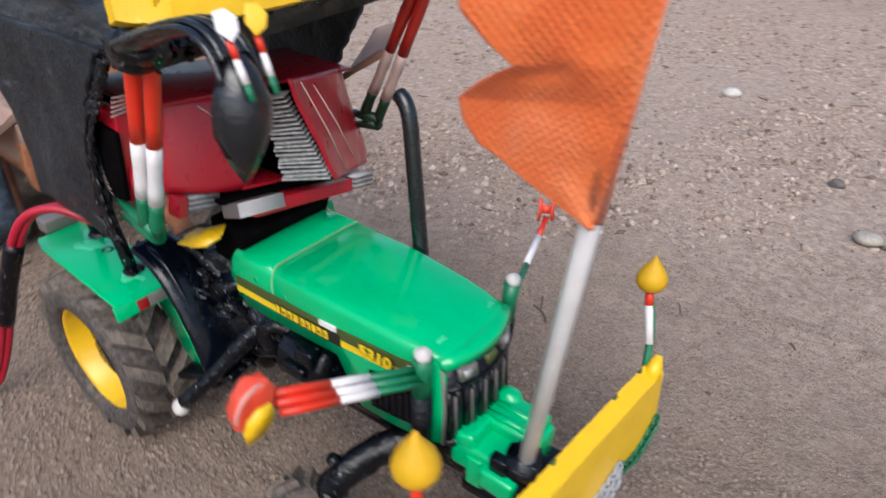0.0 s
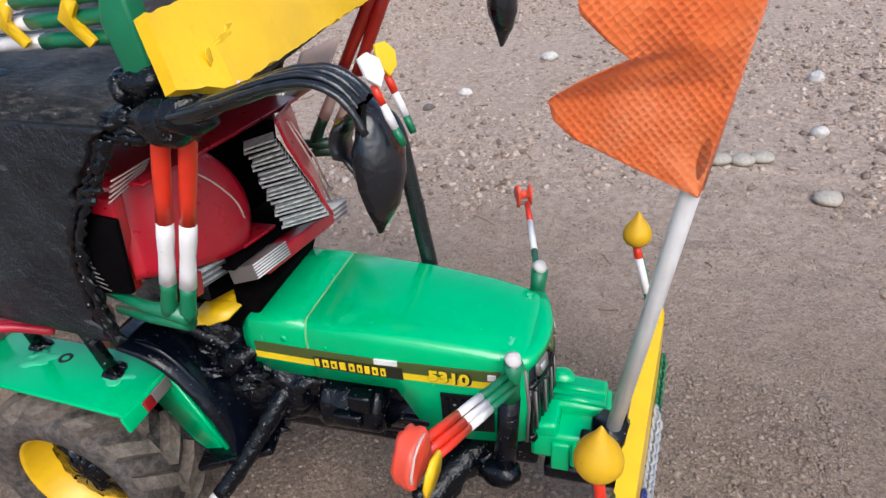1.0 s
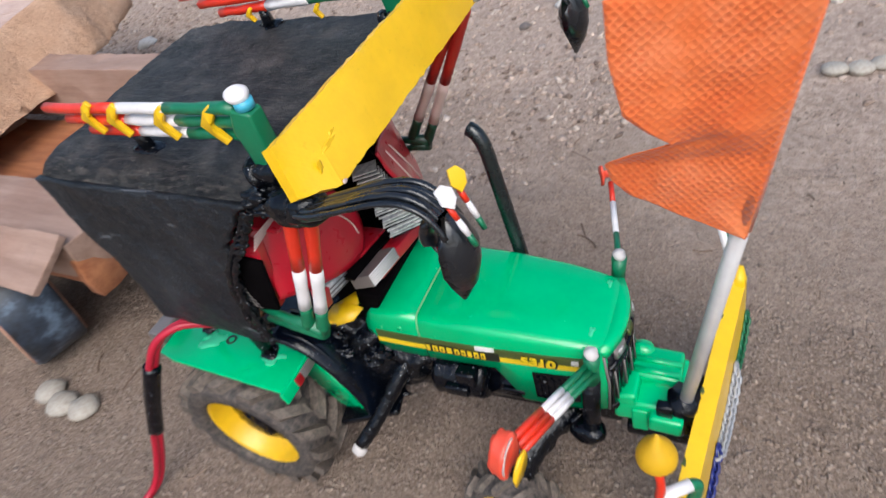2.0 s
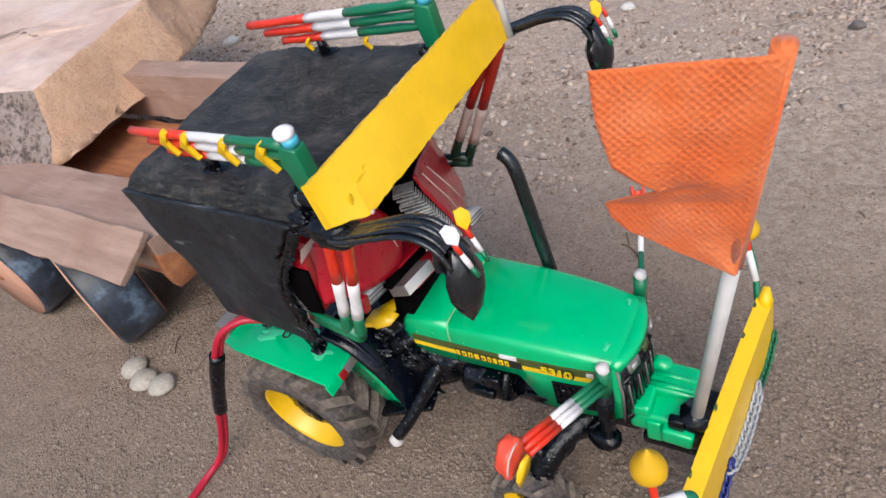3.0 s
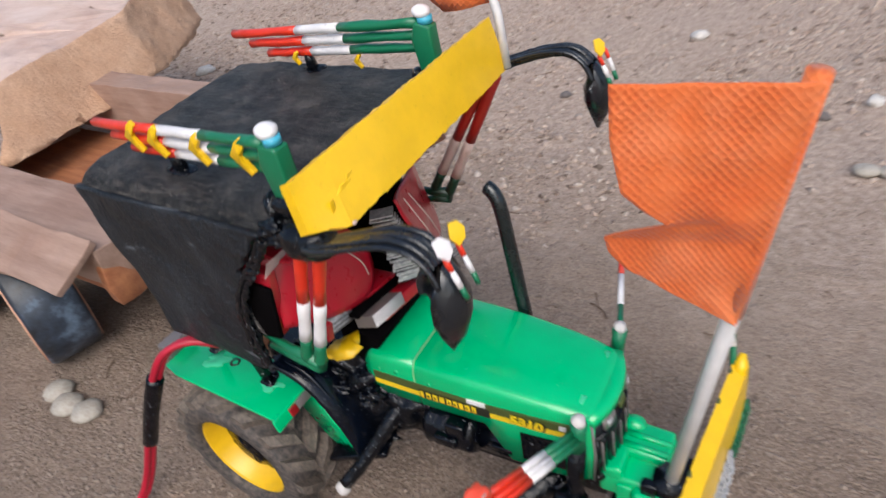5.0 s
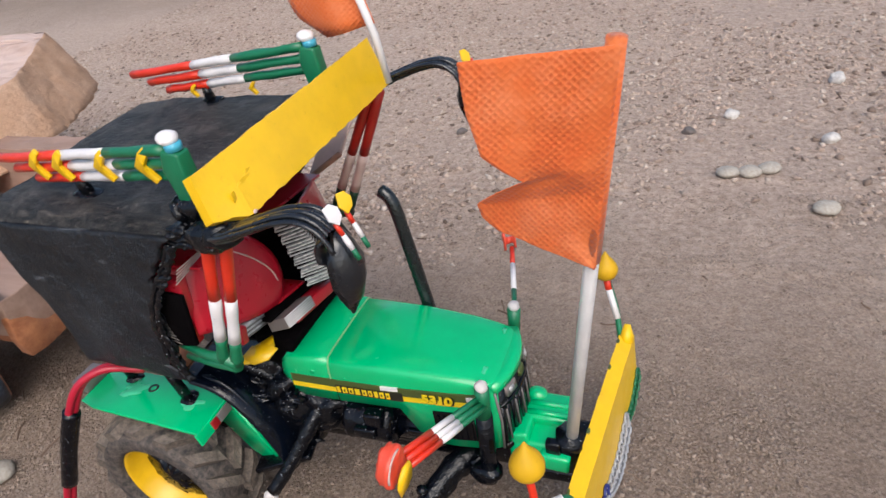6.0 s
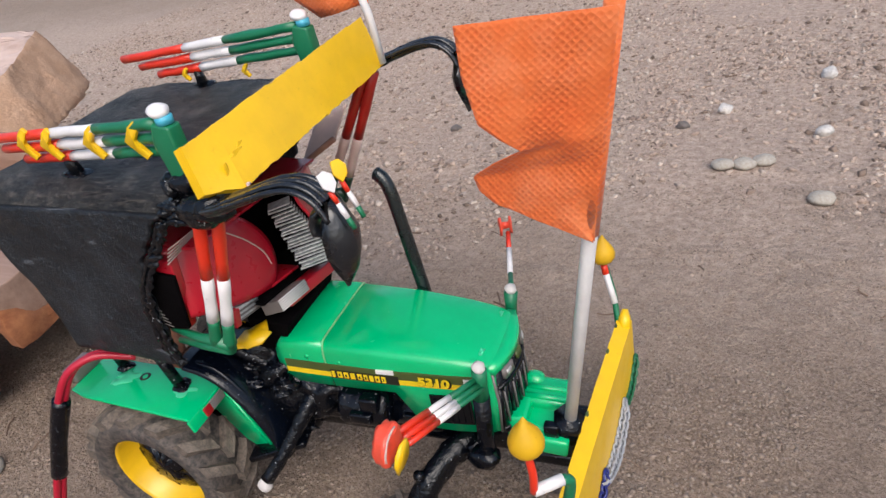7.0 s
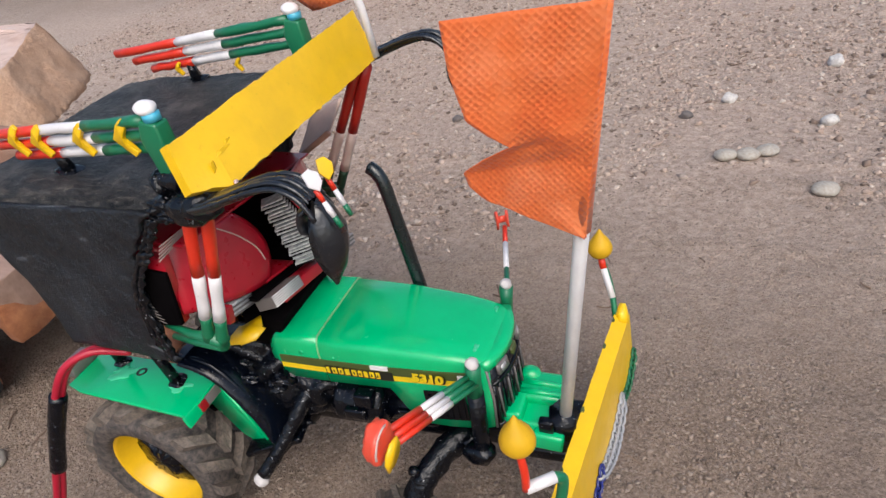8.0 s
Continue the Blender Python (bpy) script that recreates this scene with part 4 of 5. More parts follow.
for k in range(9):
    y = -0.036 + k * 0.0105
    tpart("tape_lump", ball(rng_t.uniform(0.0014, 0.0026), (-0.0735 + rng_t.uniform(-0.002, 0.002), y, 0.1868), (1.3, 1.6, 0.5), 0.9, 14, 10, seed=k * 2.3 + 50), BLACK_TAPE, canopy)

# yellow visor board
VISOR = [(-0.0610, -0.0572, 0.2090), (-0.0535, 0.0490, 0.2150), (-0.0510, 0.0545, 0.1940), (-0.0510, -0.0492, 0.1925), (-0.0575, -0.0588, 0.1955)]


def visor():
    bm = bmesh.new()
    front = [Vector(p) for p in VISOR]
    nrm = Vector((0.9, 0, 0.43)).normalized()
    a, b, c, d, e = front
    n, mrow = 60, 12
    lay = []
    for lift in (0.0, -0.0034):
        grid = []
        for i in range(n + 1):
            u = i / n
            top = a.lerp(b, u)
            low = e.lerp(d, u / 0.13) if u < 0.13 else d.lerp(c, (u - 0.13) / 0.87)
            col = []
            for j in range(mrow + 1):
                p = top.lerp(low, j / mrow)
                edge = 1.0 if j in (0, mrow) or i in (0, n) else 0.0
                p = p + nrm * (lift + 0.0005 * noise.noise(p * 45)) + Vector((0, 0, edge * 0.0007 * noise.noise(p * 420)))
                col.append(bm.verts.new(p))
            grid.append(col)
        lay.append(grid)
    f, g = lay
    for i in range(n):
        for j in range(mrow):
            bm.faces.new((f[i][j], f[i + 1][j], f[i + 1][j + 1], f[i][j + 1]))
            bm.faces.new((g[i][j], g[i][j + 1], g[i + 1][j + 1], g[i + 1][j]))
        bm.faces.new((f[i][0], g[i][0], g[i + 1][0], f[i + 1][0]))
        bm.faces.new((f[i][mrow], f[i + 1][mrow], g[i + 1][mrow], g[i][mrow]))
    for j in range(mrow):
        bm.faces.new((f[0][j], f[0][j + 1], g[0][j + 1], g[0][j]))
        bm.faces.new((f[n][j], g[n][j], g[n][j + 1], f[n][j + 1]))
    return bm


visor_ob = tpart("visor_board", visor(), YELLOW, label="thick yellow painted visor board with rough edges", smooth=False)
for k, (y, z, r, sy, sz) in enumerate(((-0.0430, 0.2005, 0.0022, 1.6, 0.5), (-0.0395, 0.2018, 0.0014, 1.2, 0.8), (-0.0500, 0.1985, 0.0016, 0.6, 1.3), (0.0100, 0.2060, 0.0012, 0.5, 1.6), (-0.0100, 0.2010, 0.0010, 1.4, 0.5))):
    tpart("paint_blob", ball(r, (-0.0526 - (z - 0.193) * 0.40 + 0.00013 * (y + 0.05) / 0.01, y, z), (0.12, sy, sz), 0.8, 16, 10, seed=k * 3.7), YELLOW, visor_ob)
tpart("paint_chip", ball(0.0007, (-0.0508, -0.0480, 0.1930), (0.6, 1.2, 0.8), 0.6), PINKISH, visor_ob, "bare chipped corner")


# excavator arms: bundles of black strips that arch forward from the visor's ends to a pointed scoop
def claw(s, lift):
    def m(p):
        return (p[0], p[1] * s, p[2] + lift)
    root = [(-0.0660, 0.0535, 0.1865), (-0.0570, 0.0570, 0.1895), (-0.0460, 0.0575, 0.1930), (-0.0360, 0.0570, 0.1960), (-0.0275, 0.0567, 0.1968), (-0.0215, 0.0567, 0.1935), (-0.0180, 0.0568, 0.1875)]
    ob = tpart("claw_arm", tube(smooth_path([m(p) for p in root], 6), [0.0034] * 10 + [0.0027] * 14 + [0.0030] * 13, 10, 0.12, flat=0.55), SATIN_TAPE, label="arched arm of bundled black tape strips")
    for k in range(5):
        off = (k - 2) * 0.0021
        pth = [m((p[0], p[1] + off * (0.7 + 0.06 * n), p[2] + 0.0016 + 0.0004 * math.sin(k * 2.1 + n * 0.7) - abs(off) * 0.12)) for n, p in enumerate(root)]
        tpart("claw_strand", tube(smooth_path(pth, 5), 0.00105, 8, 0.3, flat=0.75), SATIN_TAPE, ob)
    # levels of the scoop: height, front, back, half width
    levels = [(0.1935, -0.0180, -0.0225, 0.0030), (0.1895, -0.0150, -0.0250, 0.0048), (0.1840, -0.0128, -0.0275, 0.0064), (0.1790, -0.0128, -0.0275, 0.0064), (0.1735, -0.0145, -0.0245, 0.0042), (0.1670, -0.0184, -0.0196, 0.0003)]
    blade = bmesh.new()
    rings = []
    for k, (z, fr, bk, h) in enumerate(levels):
        cy = 0.0568 + 0.0026 * (k / 5) ** 2
        ring = []
        for a in range(16):
            t = 2 * math.pi * a / 16
            x = (fr + bk) / 2 + (fr - bk) / 2 * math.cos(t)
            if math.cos(t) < -0.3 and k < 5:
                x += 0.0045 * min(1.0, h / 0.005)
            p = Vector(m((x, cy + h * math.sin(t), z)))
            ring.append(blade.verts.new(p + Vector((noise.noise(p * 260), noise.noise(p * 260 + Vector((3, 0, 0))), 0)) * 0.0005))
        rings.append(ring)
    ring_bridge(blade, rings)
    tpart("claw_blade", blade, SATIN_TAPE, ob, "pointed black scoop", smooth=True)
    if s < 0:
        lobe = [m((-0.0225, 0.0545, 0.1905)), m((-0.0262, 0.0535, 0.1865)), m((-0.0272, 0.0538, 0.1820)), m((-0.0235, 0.0550, 0.1775))]
        tpart("claw_fin", tube(smooth_path(lobe, 5), [0.0018] * 4 + [0.0033] * 8 + [0.0016] * 4, 12, 0.08, flat=0.5), SATIN_TAPE, ob, "curled side lobe of the scoop")
    for dy, mt_p in ((-0.0034, YELLOW), (0.0032, WHITE_STICK)):
        a, b = Vector(m((-0.0165, 0.0568 + dy, 0.1985))), Vector(m((-0.0118, 0.0568 + dy * 0.9, 0.1862)))
        for mt, f0, f1 in ((RED_STICK, 0.10, 0.38), (WHITE_STICK, 0.38, 0.74), (GREEN_STICK, 0.74, 1.0)):
            tpart("claw_stick", tube([a.lerp(b, f0), a.lerp(b, (f0 + f1) / 2), a.lerp(b, f1)], [0.0007, 0.0008, 0.0007], 8, 0.3), mt, ob)
        if s > 0 and mt_p is not YELLOW:
            continue
        petal = prism([(0, -0.0030), (0.0019, -0.0012), (0.0022, 0.0014), (0.0006, 0.0033), (-0.0018, 0.0030), (-0.0021, -0.0006)], "x", -0.0004, 0.0004, 0.0002)
        for v in petal.verts:
            v.co.x += 60 * v.co.y * v.co.y
        bmesh.ops.transform(petal, matrix=Matrix.Translation(a + Vector((0.0006, 0, 0.0012))) @ pose(0, 0, 0, 8 * dy / 0.0032, -24, -30), verts=petal.verts)
        tpart("claw_petal", petal, mt_p, ob, "yellow card petal" if mt_p is YELLOW else "white card petal")
    big = 1.0 if s < 0 else 0.55
    tpart("tape_knot", ball(0.0062 * big, m((-0.0680, 0.0500, 0.1850)), (1.3, 1.2, 0.8), 0.5, seed=s), BLACK_TAPE, ob, "knot of shiny black tape")
    tpart("tape_knot", ball(0.0048 * big, m((-0.0610, 0.0550, 0.1880)), (1.3, 0.9, 0.9), 0.6, seed=s + 4), BLACK_TAPE, ob)


claw(-1, 0.0)
claw(1, 0.0035)


def banded(name, a, b, r, bands, parent=None, label="", sides=10):
    """A stick painted in bands: (material, share of the length)."""
    a, b = Vector(a), Vector(b)
    f, host = 0.0, parent
    for k, (mt, share) in enumerate(bands):
        p0, p1 = a.lerp(b, f), a.lerp(b, f + share)
        n = 4
        ob = tpart(name if host is parent else "paint_band", tube([p0.lerp(p1, i / n) for i in range(n + 1)], [r * (1 + 0.05 * ((i * 7 + k) % 3 - 1)) for i in range(n + 1)], sides, 0.08), mt, host, label if host is parent else "")
        if host is parent and parent is None:
            host = ob
        f += share
    return host


# three tricolour rods on each side of the roof
def roof_rods(cap, far_end, marks):
    """Stand at the cap's place; rods run back to far_end and change colour at the two marks along x."""
    x_front, y, top = cap
    dz = top - 0.2135
    stand = tpart("rod_stand", prism([(x_front - 0.0025, 0.1910 + dz), (x_front + 0.0045, 0.1910 + dz), (x_front + 0.0034, 0.2090 + dz), (x_front - 0.0028, 0.2105 + dz), (x_front - 0.0048, 0.2040 + dz)], "y", y - 0.0030, y + 0.0030, 0.0009), GREEN_STICK, label="green stand with three tricolour rods")
    for j in range(4):
        tpart("stand_foot", ball(0.0040 + 0.0006 * j, (x_front - 0.004 + 0.0028 * j, y + 0.0022 * (j % 2), 0.1885 + dz), (1, 1, 1.05), 0.8, 18, 12, seed=y * 9 + j), BLACK_TAPE, stand)
    tpart("stand_collar", tube([(x_front + 0.0006, y, 0.2095 + dz), (x_front + 0.0006, y, 0.2120 + dz)], 0.0028, 14), TEAL, stand, "cyan collar")
    tpart("stand_cap", ball(0.0037, (x_front - 0.0005, y, 0.2135 + dz), (0.9, 0.9, 0.62), 0.2), WHITE_STICK, stand, "round white cap")
    x_g, x_w = marks

    def at(x, k):
        f = (x - x_front) / (far_end[0] - x_front)
        z = (0.2100, 0.2052, 0.2003)[k] + dz
        return Vector((x, y + (far_end[1] - y) * f + (k - 1) * 0.0012, z + (far_end[2] - 0.2100 - dz) * f))
    for k in range(3):
        xe = far_end[0] + k * 0.0085
        for mt, x0, x1 in ((GREEN_STICK, x_front - 0.002, x_g + k * 0.001), (WHITE_STICK, x_g + k * 0.001, x_w + k * 0.002), (RED_STICK, x_w + k * 0.002, xe)):
            path = [at(x0 + (x1 - x0) * q / 5, k) + Vector((0, 0.0003 * noise.noise(Vector((x0 * 90 + q, k, y))), 0.0004 * noise.noise(Vector((x0 * 70 + q, k * 3, 2))))) for q in range(6)]
            tpart("rod", tube(path, [0.0019 * (1 + 0.16 * noise.noise(Vector((q * 1.7 + x0 * 200, k, 5)))) for q in range(6)], 10, 0.22), mt, stand)
    base = at(x_w, 2)
    roof_z = 0.1874 + 0.055 * (base.y + 0.04)
    tpart("rod_prop", tube([(x_w + 0.001, base.y + 0.001, roof_z - 0.001), tuple(base)], [0.0024, 0.0016], 10, 0.5), BLACK_TAPE, stand, "black rod prop")
    tpart("prop_foot", ball(0.0034, (x_w + 0.001, base.y + 0.001, roof_z), (1.5, 1, 0.4), 0.9, seed=y * 3), BLACK_TAPE, stand)
    return stand


def chevron(at, size, parent):
    x, y, z = at
    o = [(0, 0), (0.55, 0.75), (1.0, 1.05), (1.25, 0.75), (0.62, 0.05), (1.35, -0.75), (1.0, -1.0), (0.6, -0.6)]
    tpart("chevron", prism([(x + a * size, z + b * size) for a, b in o], "y", y - 0.0016, y - 0.0002, 0.0002), YELLOW, parent, "bent yellow paper chevron")


near_rods = roof_rods((-0.0800, -0.0408, 0.2138), (-0.1810, -0.0272, 0.2012), (-0.1120, -0.1390))
for x, y, z in ((-0.0975, -0.0405, 0.2045), (-0.1190, -0.0378, 0.2030), (-0.1430, -0.0348, 0.2015), (-0.1570, -0.0330, 0.2010)):
    chevron((x, y, z), 0.0061 + 0.0008 * math.sin(x * 900), near_rods)
far_rods = roof_rods((-0.0745, 0.0395, 0.2200), (-0.1795, 0.0500, 0.2062), (-0.1150, -0.1392))
for x in (-0.112, -0.144):
    chevron((x, 0.0440, 0.199), 0.0030, far_rods)


# double strips hanging from the visor's ends
def hang(sticks, foot, lit):
    """sticks: for each its top and its end; foot: where the green smear reaches back to."""
    # the far pair's shade is put into darker copies of the paints
    red, pale = (RED_STICK, WHITE_STICK) if lit else (SHADED_RED_STICK, PINKISH)
    first = None
    for a, b in sticks:
        made = banded("hanging_stick", a, b, 0.0022, [(red, 0.50), (pale, 0.32), (GREEN_STICK if lit else SHADED_GREEN_STICK, 0.18)], first, "double stick banded red, white and green" if first is None else "")
        first = first or made
    (x, y, z), (x1, y1, z1) = sticks[1][1], foot
    green = GREEN_STICK if lit else SHADED_GREEN_STICK
    tpart("stick_foot", tube([(x + 0.001, y, z + 0.001), ((x + x1) / 2, (y + y1) / 2, z + 0.0005), foot], [0.0029, 0.0018, 0.0013], 12, 0.35), green, first, "smeared green painted foot")
    tpart("stick_foot", tube([(x, y, z - 0.001), ((x + x1) / 2, (y + y1) / 2, z - 0.0035), (x1 + 0.001, y1, z1 - 0.0060)], [0.0028, 0.0017, 0.0011], 10, 0.35), green, first)


hang((((-0.0715, -0.0492, 0.1880), (-0.0895, -0.0482, 0.1285)), ((-0.0655, -0.0470, 0.1880), (-0.0842, -0.0480, 0.1270))), (-0.1125, -0.0440, 0.1295), True)
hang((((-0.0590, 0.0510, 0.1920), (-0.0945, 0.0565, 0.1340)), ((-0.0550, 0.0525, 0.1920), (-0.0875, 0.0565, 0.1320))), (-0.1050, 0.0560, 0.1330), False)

# ---------------------------------------------------------------- front posts with banded arms and reels
def front_post(s):
    y = s * 0.0230
    post = tpart("front_post", tube([(-0.0045, y * 0.93, 0.050), (-0.0030, y * 0.95, 0.068), (-0.0015, y, 0.090)], 0.0034, 12, 0.05), BLACK_PLASTIC, label="black post with a green banded top")
    tpart("post_top", tube([(-0.0015, y, 0.0895), (-0.0005, y * 1.02, 0.0980), (0, s * 0.0240, 0.1045)], [0.0031, 0.0026, 0.0029], 12, 0.1), GREEN_STICK, post)
    tpart("post_tip", ball(0.0025, (0, s * 0.0240, 0.1060), (1, 1, 0.8), 0.3), GRIMY, post, "white tip")
    end = Vector((-0.0115, -0.0665, 0.1135)) if s < 0 else Vector((-0.0115, 0.0660, 0.1070))
    start = Vector((-0.0005, s * 0.0250, 0.0985))
    if s < 0:
        for k, off in enumerate((Vector((-0.0012, 0, 0.0019)), Vector((0.0002, 0, 0)), Vector((0.0013, 0, -0.0019)))):
            tip = end + off * 1.15
            for mt, f0, f1 in ((GREEN_STICK, 0, 0.36), (WHITE_STICK, 0.36, 0.63), (RED_STICK, 0.63, 1.0)):
                a0, a1 = start + off, tip
                tpart("arm_stick", tube([a0.lerp(a1, f0), a0.lerp(a1, (f0 + f1) / 2), a0.lerp(a1, f1)], [0.0011, 0.00125, 0.0011], 8, 0.35), mt, post)
    else:
        for mt, f0, f1 in ((GREEN_STICK, 0, 0.38), (WHITE_STICK, 0.38, 0.75), (RED_STICK, 0.75, 1.0)):
            tpart("arm_stick", tube([start.lerp(end, f0), start.lerp(end, f1)], 0.0012, 8, 0.2), mt, post)
    r = 0.0068 if s < 0 else 0.0046
    place = Matrix.Translation(Vector((-0.0136, -0.0715, 0.1165)) if s < 0 else Vector((-0.0134, 0.0695, 0.1090))) @ pose(0, 0, 0, -40 if s < 0 else 0, 0, -8 if s < 0 else 22)
    flat = Matrix.Diagonal((1, 0.72, 1, 1))
    spool = [(-0.0030, 0.0003), (-0.0030, r), (-0.0019, r), (-0.0017, r * 0.4), (0.0017, r * 0.4), (0.0019, r), (0.0030, r), (0.0030, 0.0003)]
    reel = lathe(spool, 18, "x") if s > 0 else lathe([(-0.0028, 0.0003), (-0.0026, r * 0.5), (-0.0028, r * 0.88), (-0.0016, r * 0.98), (-0.0005, r * 0.95), (0.0008, r * 0.99), (0.0019, r * 0.96), (0.0028, r * 0.86), (0.0024, r * 0.5), (0.0028, 0.0003)], 26, "x")
    for v in reel.verts:
        v.co *= 1 + 0.22 * noise.noise(v.co * 330 + Vector((s, 0, 0)))
    bmesh.ops.transform(reel, matrix=place @ flat, verts=reel.verts)
    reel_ob = tpart("reel", reel, REEL_RED, post, "round orange-red reel of rolled strip")
    # thin pale arc stands in for the highlight on the reel's rim
    for rr in (0.97,) if s < 0 else ():
        reel_highlight = tube([place @ flat @ Vector((0.0026, math.cos(a * 0.33) * r * rr, math.sin(a * 0.33) * r * rr)) for a in range(6, 13)], 0.0004, 6, 0.6)
        tpart("reel_highlight", reel_highlight, PINKISH, reel_ob, "pale highlight painted along the rolled strip's rim")
    if s < 0:
        leaf = prism([(0, -0.0058), (0.0026, -0.003), (0.0034, 0.0005), (0.0026, 0.0034), (0.0005, 0.0056), (-0.0020, 0.0034), (-0.0030, 0.0), (-0.0022, -0.0033)], "x", -0.0004, 0.0004)
        for v in leaf.verts:
            v.co.x += 40 * v.co.y * v.co.y + 12 * v.co.z * v.co.z
        bmesh.ops.transform(leaf, matrix=Matrix.Translation((-0.0085, -0.0740, 0.1150)) @ pose(0, 0, 0, -38, 0, -12), verts=leaf.verts)
        tpart("leaf", leaf, YELLOW, post, "yellow paper leaf")


front_post(-1)
front_post(1)

# ---------------------------------------------------------------- flag on a straw
POLE_A, POLE_B = Vector((0.0280, -0.0108, 0.066)), Vector((0.0515, -0.0215, 0.2284))
pole = tpart("flag_pole", tube([POLE_A, POLE_A.lerp(POLE_B, 0.5), POLE_B], 0.0024, 14), PIPE, label="milky plastic straw flag pole")
tpart("pole_socket", tube([(0.0265, -0.0105, 0.0560), (0.0270, -0.0106, 0.0640), (0.0280, -0.0110, 0.0725)], [0.0062, 0.0056, 0.0058], 14, 0.15), BLACK_PLASTIC, label="black cup socket of the flag pole")
tpart("socket_lug", box((0.006, 0.004, 0.007), (0.0220, -0.0150, 0.0680), 0.001), BLACK_PLASTIC)


def flag():
    """Cloth square with a torn notch at the fly end, wrapped round the pole."""
    nu, nv = 34, 96
    # fly edge from the top down, and the height on the pole that each point hangs from
    edge = [((0.0132, -0.0310, 0.2285), 0.2284), ((0.0136, -0.0315, 0.2155), 0.2165), ((0.0160, -0.0315, 0.2022), 0.2050), ((0.0210, -0.0295, 0.1968), 0.2000), ((0.0260, -0.0272, 0.1922), 0.1950),
            ((0.0165, -0.0245, 0.1870), 0.1905), ((0.0086, -0.0210, 0.1812), 0.1870), ((0.0098, -0.0212, 0.1765), 0.1835), ((0.0150, -0.0215, 0.1722), 0.1785), ((0.0290, -0.0210, 0.1655), 0.1690), ((0.0428, -0.0202, 0.1589), 0.1590)]
    bm = bmesh.new()
    rows = []
    for j in range(nv + 1):
        g = j / nv * (len(edge) - 1)
        n = min(int(g), len(edge) - 2)
        fly = Vector(edge[n][0]).lerp(Vector(edge[n + 1][0]), g - n)
        z = edge[n][1] + (edge[n + 1][1] - edge[n][1]) * (g - n)
        c = POLE_A.lerp(POLE_B, (z - POLE_A.z) / (POLE_B.z - POLE_A.z)) + Vector((0.0016, -0.0028, 0))
        v = j / nv
        row = []
        for i in range(nu + 1):
            u = i / nu
            p = fly.lerp(c, u)
            crease = math.exp(-((v - 0.42 - 0.05 * u) / 0.06) ** 2) * math.sin(min(1.0, u * 1.6) * math.pi)
            p.y += 0.0012 * crease + 0.0018 * math.sin(u * 5 + v * 3) * (1 - u) * u + 0.0007 * noise.noise(Vector((p.x * 110, p.z * 110, 2)))
            row.append(bm.verts.new(p))
        rows.append(row)
    ring_bridge(bm, rows, close=False)
    ob = tpart("flag", bm, FLAG, pole, "torn orange non-woven fabric flag")
    sol = ob.modifiers.new("thickness", "SOLIDIFY")
    sol.thickness = 0.0004
    wrap = tube([POLE_A.lerp(POLE_B, 0.58), POLE_A.lerp(POLE_B, 0.75), POLE_A.lerp(POLE_B, 1.008)], 0.0027, 16, 0.02)
    tpart("flag_sleeve", wrap, FLAG, pole, "fabric sleeve glued round the pole")


flag()

# small flag at the visor's far end
pole2 = tpart("small_flag_pole", tube([(-0.0505, 0.0530, 0.1950), (-0.0520, 0.0528, 0.2150), (-0.0600, 0.0530, 0.2480)], 0.0016, 10), PIPE, label="thin milky plastic flag pole")
bm = bmesh.new()
rows = []
for j in range(9):
    v = j / 8
    z = 0.2480 - 0.0290 * v
    x1 = -0.0520 - (z - 0.2150) * 0.26 + 0.002
    x0 = x1 - 0.0330 + (0.010 * max(0, v - 0.72) / 0.28)
    rows.append([bm.verts.new((x0 + (x1 - x0) * i / 10, 0.0528 + 0.0015 * math.sin(i * 0.7 + v * 2), z - 0.004 * (1 - i / 10) * v)) for i in range(11)])
ring_bridge(bm, rows, close=False)
small = tpart("small_flag", bm, FLAG, pole2, "small orange fabric flag")
small.modifiers.new("thickness", "SOLIDIFY").thickness = 0.0004

# ---------------------------------------------------------------- yellow bumper board with chains and bud lamps
def board_x(y):
    return 0.0332 + 0.083 * y


def bumper():
    """Straight level board, a little ragged along its edges, with a horn at the far end."""
    bm = bmesh.new()
    rings = []
    n = 90
    for i in range(n + 1):
        u = i / n
        y = 0.0615 - 0.1250 * u
        x = board_x(y)
        j = 0.0005 * noise.noise(Vector((y * 110, 0, 4)))
        k = 0.0004 * noise.noise(Vector((y * 150, 7, 4)))
        rings.append([bm.verts.new((x, y, 0.0655 + j)), bm.verts.new((x + 0.0062, y, 0.0632 + j * 0.7)), bm.verts.new((x + 0.0072, y, 0.0345 + k)), bm.verts.new((x + 0.0010, y, 0.0340))])
    ring_bridge(bm, rings)
    return bm


bumper_ob = tpart("bumper_board", bumper(), YELLOW, label="thick yellow painted bumper board", smooth=False)
tpart("board_horn", tube([(board_x(0.057) + 0.0030, 0.0570, 0.0620), (board_x(0.060) + 0.0032, 0.0600, 0.0655), (board_x(0.0625) + 0.0032, 0.0625, 0.0690)], [0.0034, 0.0030, 0.0014], 8, 0.25), YELLOW, bumper_ob)
for y in (0.0545, 0.0360, -0.0020, -0.0330):
    tpart("bare_patch", ball(0.0009, (board_x(y) + 0.0004, y, 0.0652), (0.7, 1.8, 0.5), 0.9, seed=y * 30), DECAL_DARK, bumper_ob)
for k in range(26):
    y = 0.060 - k * 0.0048
    tpart("raw_edge", box((0.0006, 0.0030, 0.0009), (board_x(y) + 0.0072, y, 0.0343 + 0.0004 * (k % 3)), 0.0), DECAL_BLACK, bumper_ob)


